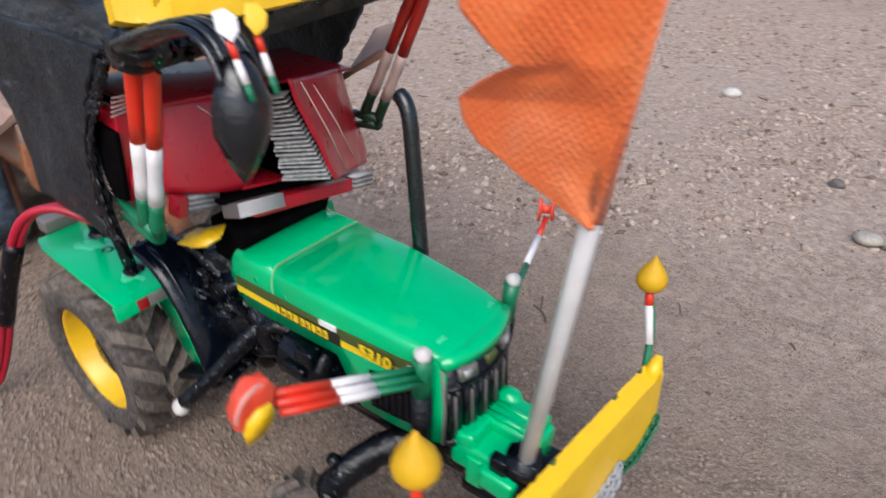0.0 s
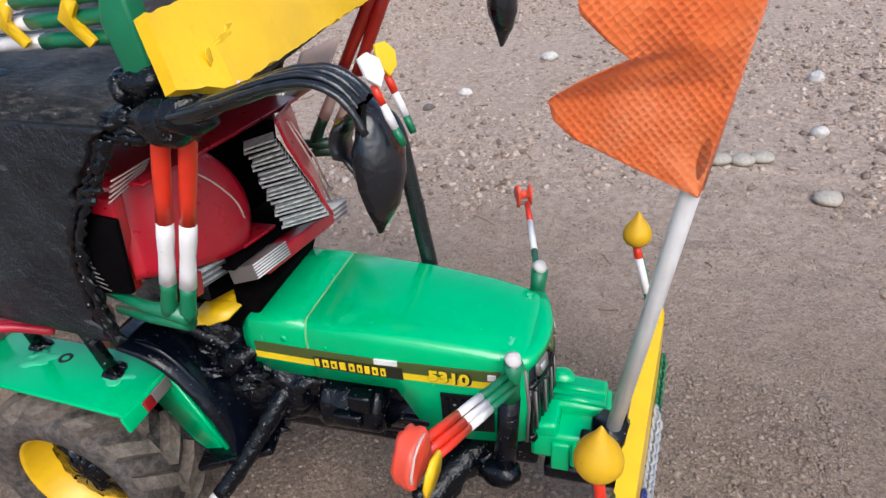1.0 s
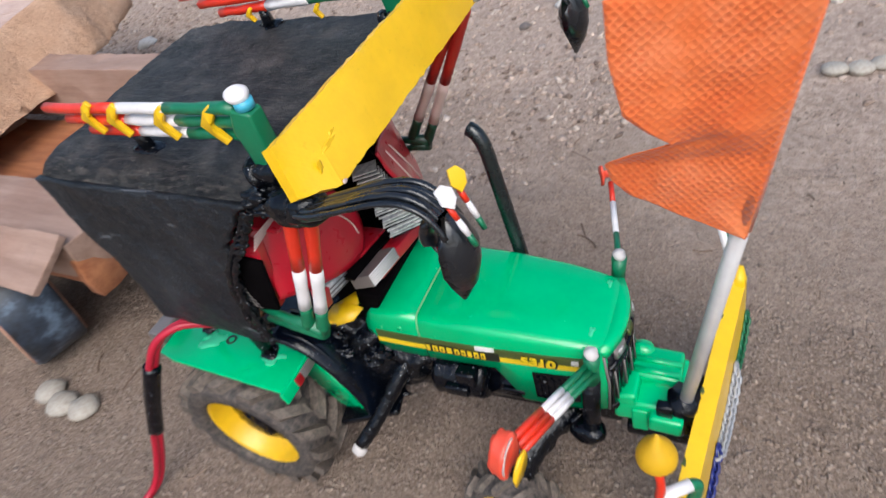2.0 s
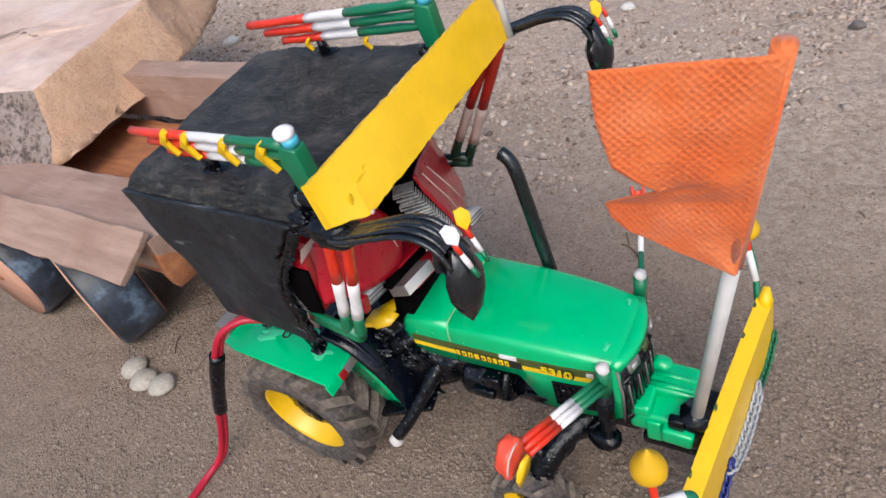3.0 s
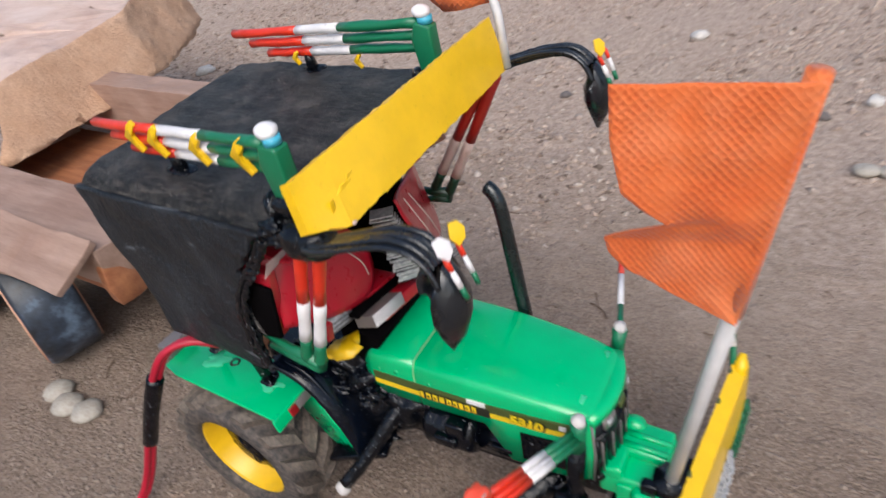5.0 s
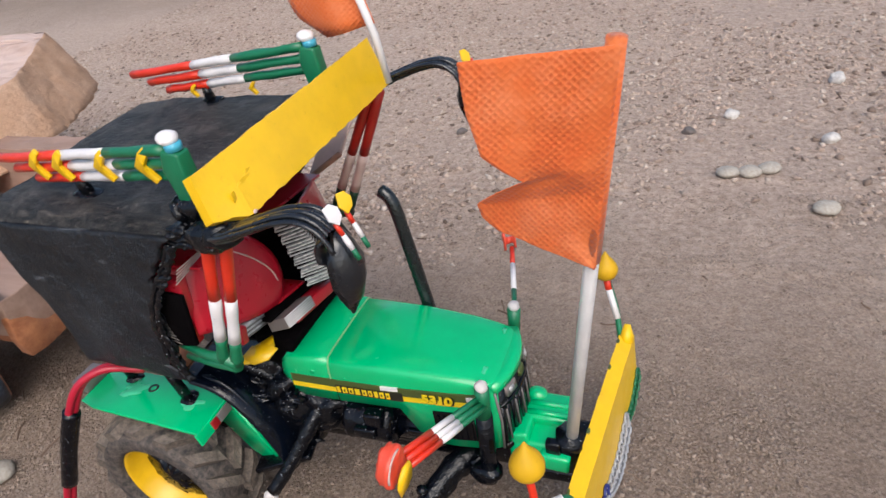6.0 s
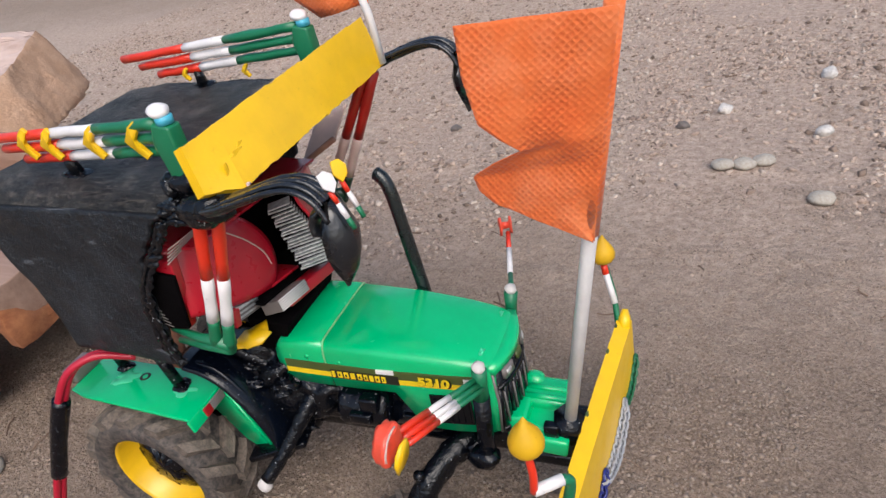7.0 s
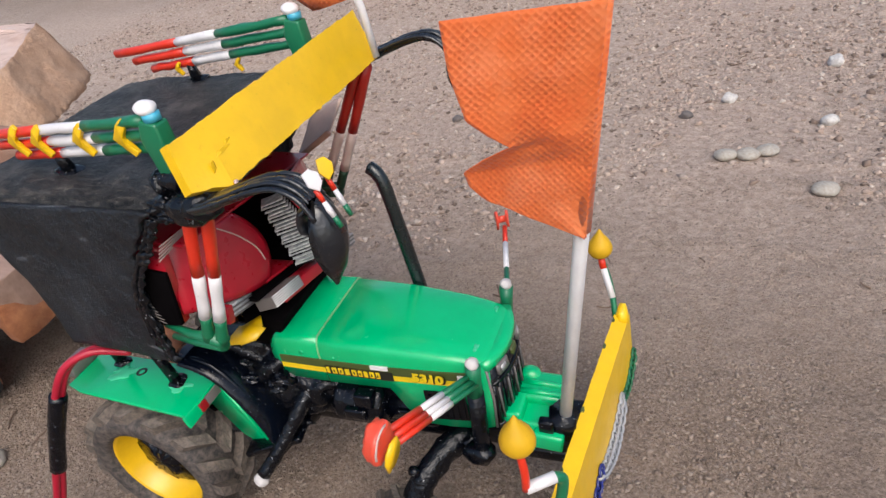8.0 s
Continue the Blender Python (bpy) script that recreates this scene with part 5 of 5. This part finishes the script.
def chain(y0, y1, sag, material, z0, z1, x, links):
    host = None
    for k in range(links):
        u = (k + 0.5) / links
        p = Vector((x + board_x(y0 + (y1 - y0) * u) + 0.0080, y0 + (y1 - y0) * u, z0 + (z1 - z0) * u - sag * math.sin(u * math.pi)))
        lk = bmesh.new()
        rings = []
        for a in range(10):
            t = 2 * math.pi * a / 10
            cen = Vector((0, 0.0026 * math.cos(t), 0.0017 * math.sin(t)))
            out = cen.normalized()
            rings.append([lk.verts.new(cen + (out * math.cos(b * math.pi / 2.5) + Vector((1, 0, 0)) * math.sin(b * math.pi / 2.5)) * 0.0007) for b in range(5)])
        for a in range(10):
            r0, r1 = rings[a], rings[(a + 1) % 10]
            for b in range(5):
                lk.faces.new((r0[b], r0[(b + 1) % 5], r1[(b + 1) % 5], r1[b]))
        slope = math.degrees(math.atan2((z1 - z0) - sag * math.pi * math.cos(u * math.pi), (y1 - y0)))
        bmesh.ops.transform(lk, matrix=Matrix.Translation(p) @ pose(0, 0, 0, slope, 0, 0) @ pose(0, 0, 0, 0, 90 * (k % 2) + 20, 0), verts=lk.verts)
        ob = tpart("chain_link", lk, material, bumper_ob)


chain(0.060, 0.030, 0.006, CHAIN_GREEN, 0.042, 0.038, 0.0000, 16)
chain(0.032, -0.012, 0.005, CHAIN_WHITE, 0.040, 0.038, 0.0002, 20)
chain(0.030, -0.010, 0.009, CHAIN_WHITE, 0.038, 0.037, 0.0012, 22)
chain(-0.008, -0.055, 0.007, CHAIN_BLUE, 0.039, 0.039, 0.0002, 22)


def bud(s, base, top, r):
    base, top = Vector(base), Vector(top)
    mid = base.lerp(top, 0.5) + Vector((0.001, 0.001 * s, 0))
    stem = tpart("bud_stem", tube(smooth_path([base, mid, top], 4), 0.0014, 8), GREEN_STICK if s > 0 else RED_STICK, label="thin banded stem with a yellow bud")
    if s > 0:
        tpart("stem_band", tube([base.lerp(top, 0.32) + Vector((0.0008, 0, 0)), base.lerp(top, 0.80)], 0.0016, 8), WHITE_STICK, stem)
        tpart("stem_band", tube([base.lerp(top, 0.80), top], 0.0017, 8), RED_STICK, stem)
    prof = [(-1.0, 0.02), (-0.92, 0.42), (-0.7, 0.78), (-0.35, 0.98), (0.0, 1.0), (0.4, 0.86), (0.8, 0.62), (1.2, 0.33), (1.6, 0.12), (1.75, 0.03)]
    b = lathe([(a * r, q * r) for a, q in prof], 20, "z", top + Vector((0, 0, r * 0.9)))
    for v in b.verts:
        v.co += Vector((noise.noise(v.co * 130), noise.noise(v.co * 130 + Vector((5, 0, 0))), 0)) * 0.0004
    tpart("bud", b, BUD_YELLOW, stem, "drop-shaped yellow painted bud")


bud(1, (0.0385, 0.0585, 0.0640), (0.0312, 0.0702, 0.0898), 0.0056)
bud(-1, (0.0270, -0.0605, 0.0905), (0.0263, -0.0595, 0.1075), 0.0057)
tpart("stub", tube([(0.0270, -0.0605, 0.0908), (0.0310, -0.0572, 0.0905), (0.0350, -0.0540, 0.0905)], 0.0020, 10), WHITE_STICK, bumper_ob, "bent white stub")
tpart("stub", tube(smooth_path([(0.0345, -0.0543, 0.0905), (0.0368, -0.0520, 0.0860), (0.0330, -0.0530, 0.0650)], 5), 0.0019, 10), GREEN_STICK, bumper_ob)

# ---------------------------------------------------------------- red sound box in the cab
def card_point(u, v):
    """A place on the rolled red card: u towards the far flank, v upwards."""
    y0, y1 = -0.0440 + 0.0040 * v, -0.0095 + 0.030 * v - 0.031 * v * v
    y = y0 + (y1 - y0) * u
    x = -0.0880 - 0.0130 * (1 - u) ** 2.2 - 0.0070 * v * v + 0.0018 * math.sin(u * math.pi)
    z = 0.1272 + 0.0325 * v - (0.24 - 0.17 * v) * (y + 0.0117)
    return Vector((x, y, z))


def curved_card():
    """Rolled red card: its far edge runs in a bow, its near edge turns back."""
    bm = bmesh.new()
    n, rows = 16, 12
    f, b = [[[bm.verts.new(card_point(i / n, j / rows) + Vector((lift, 0, 0))) for i in range(n + 1)] for j in range(rows + 1)] for lift in (0.0, -0.0008)]
    for j in range(rows):
        for i in range(n):
            bm.faces.new((f[j][i], f[j][i + 1], f[j + 1][i + 1], f[j + 1][i]))
            bm.faces.new((b[j][i], b[j + 1][i], b[j + 1][i + 1], b[j][i + 1]))
        bm.faces.new((f[j][0], f[j + 1][0], b[j + 1][0], b[j][0]))
        bm.faces.new((f[j][n], b[j][n], b[j + 1][n], f[j + 1][n]))
    for i in range(n):
        bm.faces.new((f[0][i], b[0][i], b[0][i + 1], f[0][i + 1]))
        bm.faces.new((f[rows][i], f[rows][i + 1], b[rows][i + 1], b[rows][i]))
    return bm


red = tpart("sound_box", curved_card(), RED_CARD, label="glossy red card sound box with an open end")
crease = [card_point(u, v) + Vector((0.0002, 0, 0)) for u, v in ((0.88, 0.28), (0.83, 0.45), (0.76, 0.62), (0.69, 0.78), (0.62, 0.92))]
tpart("card_crease", tube(smooth_path(crease, 6), 0.00030, 6, 0.5), PINKISH, red, "worn pale crease along the card")
# black filler and plate stand in for shade in the gap and open end
tpart("box_shell", box((0.0300, 0.0800, 0.0280), (-0.1180, 0.0030, 0.1390), 0.0008, (-8, 0, 0)), HOLLOW_SHADE, red, "filler behind the red panels, coloured black as shade")
tpart("box_end", prism([(-0.1330, 0.1290), (-0.1035, 0.1300), (-0.0990, 0.1600), (-0.1330, 0.1620)], "y", -0.0445, -0.0400, 0.0008), RED_CARD, red)
tpart("box_mouth", prism([(-0.1180, 0.1300), (-0.1020, 0.1315), (-0.0985, 0.1550), (-0.1150, 0.1570)], "y", -0.0462, -0.0446, 0.0003), HOLLOW_SHADE, red, "black plate painted as the shaded open end of the box")
for k in range(9):
    tpart("card_edge", tube([(-0.1085 - k * 0.0006, -0.0466, 0.1320 + k * 0.0018), (-0.1120 - k * 0.0006, -0.0467, 0.1335 + k * 0.0018)], 0.00018, 6), LAMP_GREY, red)
for k in range(5):
    tpart("card_edge", box((0.0004, 0.0160, 0.0004), (-0.0990 + 0.0008 * k, -0.0380, 0.1608 + 0.0013 * k), 0.0, (4 - 2 * k, 0, 4)), PINKISH, red)
tpart("box_lid", box((0.0380, 0.0880, 0.0012), (-0.1130, 0.0060, 0.1585), 0.0004, (-5, 3, 0)), RED_CARD, red)
wing = tpart("box_wing", sheet([(-0.0690, 0.0130, 0.1265), (-0.0985, 0.0600, 0.1095), (-0.0960, 0.0465, 0.1545), (-0.0765, 0.0030, 0.1640)], 0.0010, 20, 0.0016, 3.0), RED_CARD, red, "creased glossy red card wing")
for a, b in (((-0.0755, 0.0075, 0.1620), (-0.0745, 0.0240, 0.1255)), ((-0.0800, 0.0170, 0.1580), (-0.0790, 0.0330, 0.1260))):
    a, b = Vector(a), Vector(b)
    tpart("wing_crease", tube([a, a.lerp(b, 0.5) + Vector((0.0012, 0, 0)), b], 0.0003, 6, 0.5), PINKISH, wing)


def slab(a, b, back, thick):
    """A thin card whose front edge runs from a to b."""
    bm = bmesh.new()
    up = Vector((0, 0, thick / 2))
    q = [a, b, b + back, a + back]
    ring_bridge(bm, [[bm.verts.new(p - up) for p in q], [bm.verts.new(p + up) for p in q]])
    return bm


# stacked card sheets between the rolled card and the wing
STACK_L = (Vector((-0.0878, 0.0000, 0.1550)), Vector((-0.0786, -0.0025, 0.1286)))
STACK_R = (Vector((-0.0770, 0.0010, 0.1585)), Vector((-0.0680, 0.0100, 0.1278)))
# every other sheet is black, painting the shade between silver cards
for k in range(40):
    f = k / 39
    a = STACK_L[0].lerp(STACK_L[1], f) + Vector((0.0008, 0, 0)) * math.sin(k * 2.3)
    b = STACK_R[0].lerp(STACK_R[1], f)
    pale = k % 2 == 0
    inset = Vector((0, 0, 0)) if pale else Vector((-0.0005, 0.0005, 0))
    tpart("silver_layer" if pale else "shade_layer", slab(a + inset, b + inset, Vector((-0.0034, 0.0056, 0)), 0.00064 if pale else 0.0005), SILVER if pale else HOLLOW_SHADE, red, "edge of a stacked silver card" if k == 0 else "", smooth=False)
core = bmesh.new()
back = Vector((-0.0100, 0.0130, 0))
inset = Vector((-0.0022, 0.0042, 0))
ring_bridge(core, [[core.verts.new(p) for p in (STACK_L[e] + inset, STACK_R[e] + inset, STACK_R[e] + back, STACK_L[e] + back)] for e in (1, 0)])
tpart("stack_core", core, HOLLOW_SHADE, red, "black core painted as shade between the stacked cards", smooth=False)
tpart("box_bottom", box((0.0300, 0.0600, 0.0012), (-0.1000, 0.0060, 0.1215), 0.0003, (-10, 0, 0)), HOLLOW_SHADE, red)
tpart("box_floor", box((0.0220, 0.0200, 0.0012), (-0.0985, -0.0030, 0.1258), 0.0003, (-10, 0, 0)), RED_CARD, red)
base_bar = tpart("base_bar", box((0.0070, 0.0460, 0.0050), (-0.0815, 0.0070, 0.1190), 0.0005, (-9, -8, 0)), RED_CARD, red, "red card base bar")
BLOCK_TURN = (-8.6, -18, 0)
block_m = Matrix.Translation((-0.0830, -0.0128, 0.1226)) @ pose(0, 0, 0, *BLOCK_TURN)
tpart("base_block", box((0.0098, 0.0188, 0.0050), (-0.0830, -0.0128, 0.1226), 0.0003, BLOCK_TURN), LAMP_GREY, red, "layered grey card block", smooth=False)
for k in range(6):
    tpart("base_ply", box((0.0010, 0.0184, 0.00042), block_m @ Vector((0.0047, 0.0, -0.0021 + k * 0.00085)), 0.0, BLOCK_TURN), WHITE_STICK, red)
for k in range(6):
    tpart("base_ply", box((0.0050, 0.0125, 0.0004), (-0.0915, -0.0272, 0.1252 + k * 0.0009), 0.0, (-13, 0, 0)), SILVER if k % 2 else LAMP_GREY, red)
tpart("base_post", box((0.0060, 0.0034, 0.0070), (-0.0915, -0.0352, 0.1290), 0.0004, (-13, 0, 0)), RED_CARD, red)
for k in range(6):
    tpart("base_ply", box((0.0110, 0.0105, 0.0005), (-0.0830, 0.0362, 0.1120 + k * 0.00095), 0.0, (-9, -8, 0)), GRIMY if k % 2 else LAMP_GREY, red)
tpart("base_foot", prism([(-0.1000, 0.1000), (-0.0860, 0.1000), (-0.0800, 0.1140), (-0.1000, 0.1160)], "y", -0.0200, 0.0200, 0.001), HOLLOW_SHADE, red)
petal = prism([(-0.0100, 0.0), (-0.0050, 0.0060), (0.0060, 0.0050), (0.0120, 0.0020), (0.0070, -0.0040), (-0.0020, -0.0055)], "z", -0.0004, 0.0004)
bmesh.ops.transform(petal, matrix=Matrix.Translation((-0.0905, -0.0310, 0.1150)) @ pose(0, 0, 0, 24, -10, 10) @ Matrix.Diagonal((0.75, 0.75, 1, 1)), verts=petal.verts)
tpart("paper_petal", petal, YELLOW, label="yellow paper petal under the sound box")
petal = prism([(-0.0120, 0.0), (-0.0030, 0.0050), (0.0110, 0.0030), (0.0090, -0.0040), (-0.0060, -0.0050)], "z", -0.0004, 0.0004)
bmesh.ops.transform(petal, matrix=Matrix.Translation((-0.0930, -0.0280, 0.1140)) @ pose(0, 0, 0, 8, -14, 50) @ Matrix.Diagonal((0.75, 0.75, 1, 1)), verts=petal.verts)
tpart("paper_petal", petal, YELLOW)

# ---------------------------------------------------------------- control wire
for dy in (-0.0013, 0.0015):
    pts = [(-0.150, -0.036, 0.104), (-0.162, -0.044, 0.1095), (-0.172, -0.052, 0.1060), (-0.1800, -0.0575, 0.0930), (-0.1895, -0.0620, 0.0730), (-0.1990, -0.0660, 0.0510), (-0.2090, -0.0710, 0.0270), (-0.2160, -0.0770, 0.0120), (-0.2200, -0.0880, 0.0072), (-0.2190, -0.1150, 0.0072), (-0.2200, -0.1600, 0.0072), (-0.2400, -0.2300, 0.0072), (-0.3000, -0.3400, 0.0072)]
    tpart("control_wire", tube(smooth_path([(x + dy * 0.3, y + dy, z) for x, y, z in pts]), 0.0017, 10), WIRE_RED, label="red twin control wire")
tpart("wire_tape", tube(smooth_path([(-0.1800, -0.0575, 0.0930), (-0.1895, -0.0620, 0.0730), (-0.1990, -0.0660, 0.0510)]), [0.0038] * 8 + [0.0036] * 9, 14, 0.08), BLACK_PLASTIC, label="black tape joint round the wires")


# ---------------------------------------------------------------- trailer with its stone
TM = pose(-0.270, 0.055, GROUND, 0, 0, -3)
trailer = thing("toy_trailer", (0, 0, 0), label="home-made plywood toy trailer on taped wooden wheels", category="toy trailer")
trailer.matrix_basis = TM
# own coordinates: x ahead, the front board at 0, y across


def wpart(name, bm, material, parent=None, label="", smooth=True):
    ob = part(name, bm, material, parent or trailer, label, smooth)
    return ob


BL, BW = 0.330, 0.160


def splintered(bm, amount=0.0016, seed=0.0):
    """Breaks a board's faces up and roughens them."""
    bmesh.ops.triangulate(bm, faces=bm.faces[:])
    for _ in range(5):
        long = [e for e in bm.edges if e.calc_length() > 0.014]
        if not long:
            break
        bmesh.ops.subdivide_edges(bm, edges=long, cuts=1)
        bmesh.ops.triangulate(bm, faces=[f for f in bm.faces if len(f.verts) > 3])
    for v in bm.verts:
        p = v.co
        v.co = p + Vector((noise.noise(p * 60 + Vector((seed, 0, 0))), noise.noise(p * 55 + Vector((0, seed, 4))), noise.noise(p * 65 + Vector((0, 3, seed))))) * amount
    return bm


bed = wpart("bed_floor", splintered(box((BL, BW - 0.020, 0.006), (-BL / 2, 0.006, 0.0740), 0.001), 0.0012, 2.0), BROWN_WOOD, label="plywood bed floor", smooth=False)
for s in (1,):
    wpart("side_board", splintered(prism([(-BL, 0.080), (0.004, 0.080), (-0.002, 0.116), (-0.030, 0.122), (-BL, 0.120)], "y", s * BW / 2 - 0.002, s * BW / 2 + 0.022, 0.0006), 0.0016, s), BED_WOOD, bed, "weathered plywood side board", smooth=False)
    wpart("side_rail", box((BL, 0.006, 0.012), (-BL / 2 - 0.002, s * (BW / 2 + 0.025), 0.078), 0.001), BED_WOOD, bed)
wpart("bed_ledge", splintered(box((BL, 0.046, 0.026), (-BL / 2, -BW / 2 + 0.037, 0.0905), 0.001), 0.0014, 4.0), BED_WOOD, bed, "pale plywood ledge along the bed", smooth=False)
wpart("flared_plank", splintered(prism([(-BW / 2 - 0.013, 0.095), (-BW / 2 - 0.011, 0.091), (-BW / 2 + 0.018, 0.106), (-BW / 2 + 0.016, 0.110)], "x", -BL, 0.000, 0.0008), 0.0020, 6.0), BED_WOOD, bed, "flared plywood plank along the side", smooth=False)
wpart("front_board", splintered(box((0.008, BW - 0.02, 0.026), (-0.004, 0.004, 0.0780), 0.0008), 0.0030, 9.0), BROWN_WOOD, bed, "torn brown chipboard front board")
wpart("tail_board", box((0.006, BW - 0.01, 0.036), (-BL + 0.004, 0, 0.090), 0.0008), BED_WOOD, bed)
for k, x in enumerate((-0.255, -0.295)):
    wpart("bed_plank", splintered(box((0.030, 0.080, 0.026), (x, 0.032 + 0.004 * (k % 2), 0.0900), 0.0012, (0, 0, k % 3 - 1)), 0.0014, k), BROWN_WOOD if k % 2 else BED_WOOD, bed, "rough plank under the stone", smooth=False)
wpart("bolster", box((0.030, 0.060, 0.026), (-0.055, 0, 0.057), 0.002), BROWN_WOOD, label="brown wood axle block")
wpart("bolster", box((0.030, 0.060, 0.026), (-0.200, 0, 0.057), 0.002), BROWN_WOOD)
wpart("draw_bar", tube([(-0.04, 0, 0.050), (0.06, -0.02, 0.045), (0.088, -0.045, 0.046)], 0.005, 10, 0.1), BROWN_WOOD, label="wooden draw bar")


def trailer_wheel(x, y, s, r, w, turn):
    prof = [(-w / 2, r * 0.80), (-w / 2, r * 0.96), (-w * 0.42, r), (w * 0.42, r), (w / 2, r * 0.96), (w / 2, r * 0.80)]
    m = pose(x, y, r, 0, 0, turn)
    b = lathe(prof, 40, "y")
    for v in b.verts:
        v.co *= 1 + 0.012 * noise.noise(v.co * 60 + Vector((x * 9, 0, 0)))
    bmesh.ops.transform(b, matrix=m, verts=b.verts)
    tyre = wpart("trailer_wheel", b, TAPE_TREAD, label="wooden disc wheel wrapped in black tape")
    d = lathe([(-w / 2 - 0.001, 0.0005), (-w / 2 - 0.001, r * 0.93), (-w / 2 + 0.002, r * 0.94), (w / 2 - 0.002, r * 0.94), (w / 2 + 0.001, r * 0.93), (w / 2 + 0.001, 0.0005)], 40, "y")
    bmesh.ops.transform(d, matrix=m, verts=d.verts)
    wpart("disc", d, DISC_WOOD, tyre, "raw pinkish wooden disc")
    n = lathe([(-w / 2 - 0.0025, 0.0003), (-w / 2 - 0.0025, 0.0028), (-w / 2, 0.0034)], 12, "y")
    bmesh.ops.transform(n, matrix=m, verts=n.verts)
    wpart("axle_nail", n, BROWN_WOOD, tyre)


def mat_tread():
    m = Mat("blue_black_tape_tread", 0.4)
    m.color(m.ramp(m.noise(45, 4), [(0.38, srgb(30, 33, 38)), (0.55, srgb(52, 62, 76)), (0.68, srgb(104, 122, 142))]))
    m.bump(m.noise(160, 4), 0.5, 0.001)
    return m.m


TAPE_TREAD = mat_tread()
trailer_wheel(-0.100, -0.068, -1, 0.044, 0.034, -17)
trailer_wheel(-0.100, 0.075, 1, 0.034, 0.034, -17)
trailer_wheel(-0.215, -0.078, -1, 0.044, 0.030, 0)
trailer_wheel(-0.215, 0.078, 1, 0.034, 0.030, 0)

# stone lying in the bed
def stone():
    """A block split along rough planes: (point, outward normal, material slot)."""
    bm = bmesh.new()
    bmesh.ops.create_cube(bm, size=1)
    bmesh.ops.scale(bm, vec=(0.62, 0.56, 0.20), verts=bm.verts)
    bmesh.ops.translate(bm, vec=(-0.70, 0.26, 0.206), verts=bm.verts)
    # top, weathered near face, broken front, far corner, back, hollow underneath
    cuts = [((-0.48, 0.12, 0.153), (0.03, -0.06, 1.0)), ((-0.50, 0.034, 0.105), (0.13, -0.75, 0.645)), ((-0.4480, 0.10, 0.107), (0.80, 0.07, 0.56)),
            ((-0.476, 0.222, 0.120), (0.74, 0.52, 0.42)), ((-0.58, 0.345, 0.15), (-0.1, 1.0, 0.1)), ((-0.452, 0.16, 0.103), (0.55, 0.20, -0.80)), ((-0.452, 0.052, 0.115), (0.62, -0.50, 0.55))]
    for p, nrm in cuts:
        r = bmesh.ops.bisect_plane(bm, geom=bm.verts[:] + bm.edges[:] + bm.faces[:], plane_co=p, plane_no=Vector(nrm), clear_outer=True)
        edges = [e for e in r["geom_cut"] if isinstance(e, bmesh.types.BMEdge)]
        bmesh.ops.contextual_create(bm, geom=edges)
    bmesh.ops.recalc_face_normals(bm, faces=bm.faces)
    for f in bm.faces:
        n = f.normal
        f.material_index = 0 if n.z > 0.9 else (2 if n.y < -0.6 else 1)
    bmesh.ops.triangulate(bm, faces=bm.faces[:])
    for _ in range(9):
        long = [e for e in bm.edges if e.calc_length() > 0.010 and e.verts[0].co.x > -0.62]
        if not long or len(bm.faces) > 40000:
            break
        bmesh.ops.subdivide_edges(bm, edges=long, cuts=1)
        bmesh.ops.triangulate(bm, faces=[f for f in bm.faces if len(f.verts) > 3])
    bm.normal_update()
    for v in bm.verts:
        p = v.co
        w = 0.005 * noise.noise(p * 14) + 0.0030 * noise.noise(p * 40) + 0.0018 * noise.noise(p * 100)
        v.co = p + v.normal * w
    return bm


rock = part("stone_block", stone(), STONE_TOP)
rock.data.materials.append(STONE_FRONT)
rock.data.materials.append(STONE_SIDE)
tagged(rock, "large pinkish grey sandstone block lying in the trailer bed", "stone")
# ---------------------------------------------------------------- pods and pebbles
def seed_pod(at, turn, beads, r):
    ob = thing("seed_pod", (at[0], at[1], ground_height(at[0], at[1]) - 0.0003), label="pale dry seed pod of flat round beads on the earth", category="seed pod", group="dry seed pods")
    ob.rotation_euler = (0, 0, radians(turn))
    x = 0.0
    for k in range(beads):
        b = ball(r, (x, 0.18 * r * (-1) ** k, r * 0.42), (1.05, 0.95, 0.5), 0.16, 14, 10, seed=k + at[0] * 50)
        part("pod_bead", b, POD, ob)
        if k < beads - 1:
            part("pod_neck", ball(r * 0.42, (x + r * 0.98, 0, r * 0.4), (1, 0.8, 0.6), 0.1, 8, 6), POD, ob)
        x += r * 1.85
    return ob


seed_pod((-0.3380, -0.0455, 0), -7, 3, 0.0095)
seed_pod((0.0880, 0.3300, 0), 14, 3, 0.0085)
seed_pod((0.1530, 0.2790, 0), 10, 1, 0.0090)


def pebble(at, r, material, label, seed):
    b = ball(r, (0, 0, r * 0.35), (1.15, 0.9, 0.65), 0.35, 14, 10, seed=seed)
    ob = part("pebble", b, material)
    ob.location = (at[0], at[1], ground_height(*at))
    ob.rotation_euler = (0, 0, seed)
    tagged(ob, label, "pebble", "pebbles on the earth")


for x, y, r, dark in ((0.0907, 0.4520, 0.0072, False), (0.0546, 0.4160, 0.0055, True), (0.1680, 0.3990, 0.0072, False), (0.1870, 0.5380, 0.0085, False), (-0.1460, 0.4730, 0.0065, False),
                      (-0.1720, 0.4290, 0.0055, True), (-0.0780, 0.5930, 0.0090, False), (-0.6800, 0.4280, 0.0110, False)):
    pebble((x, y), r, DARK_STONE if dark else PALE_STONE, "dark grey pebble on gritty earth" if dark else "pale rounded pebble on gritty earth", 1.0 + 37 * abs(x))
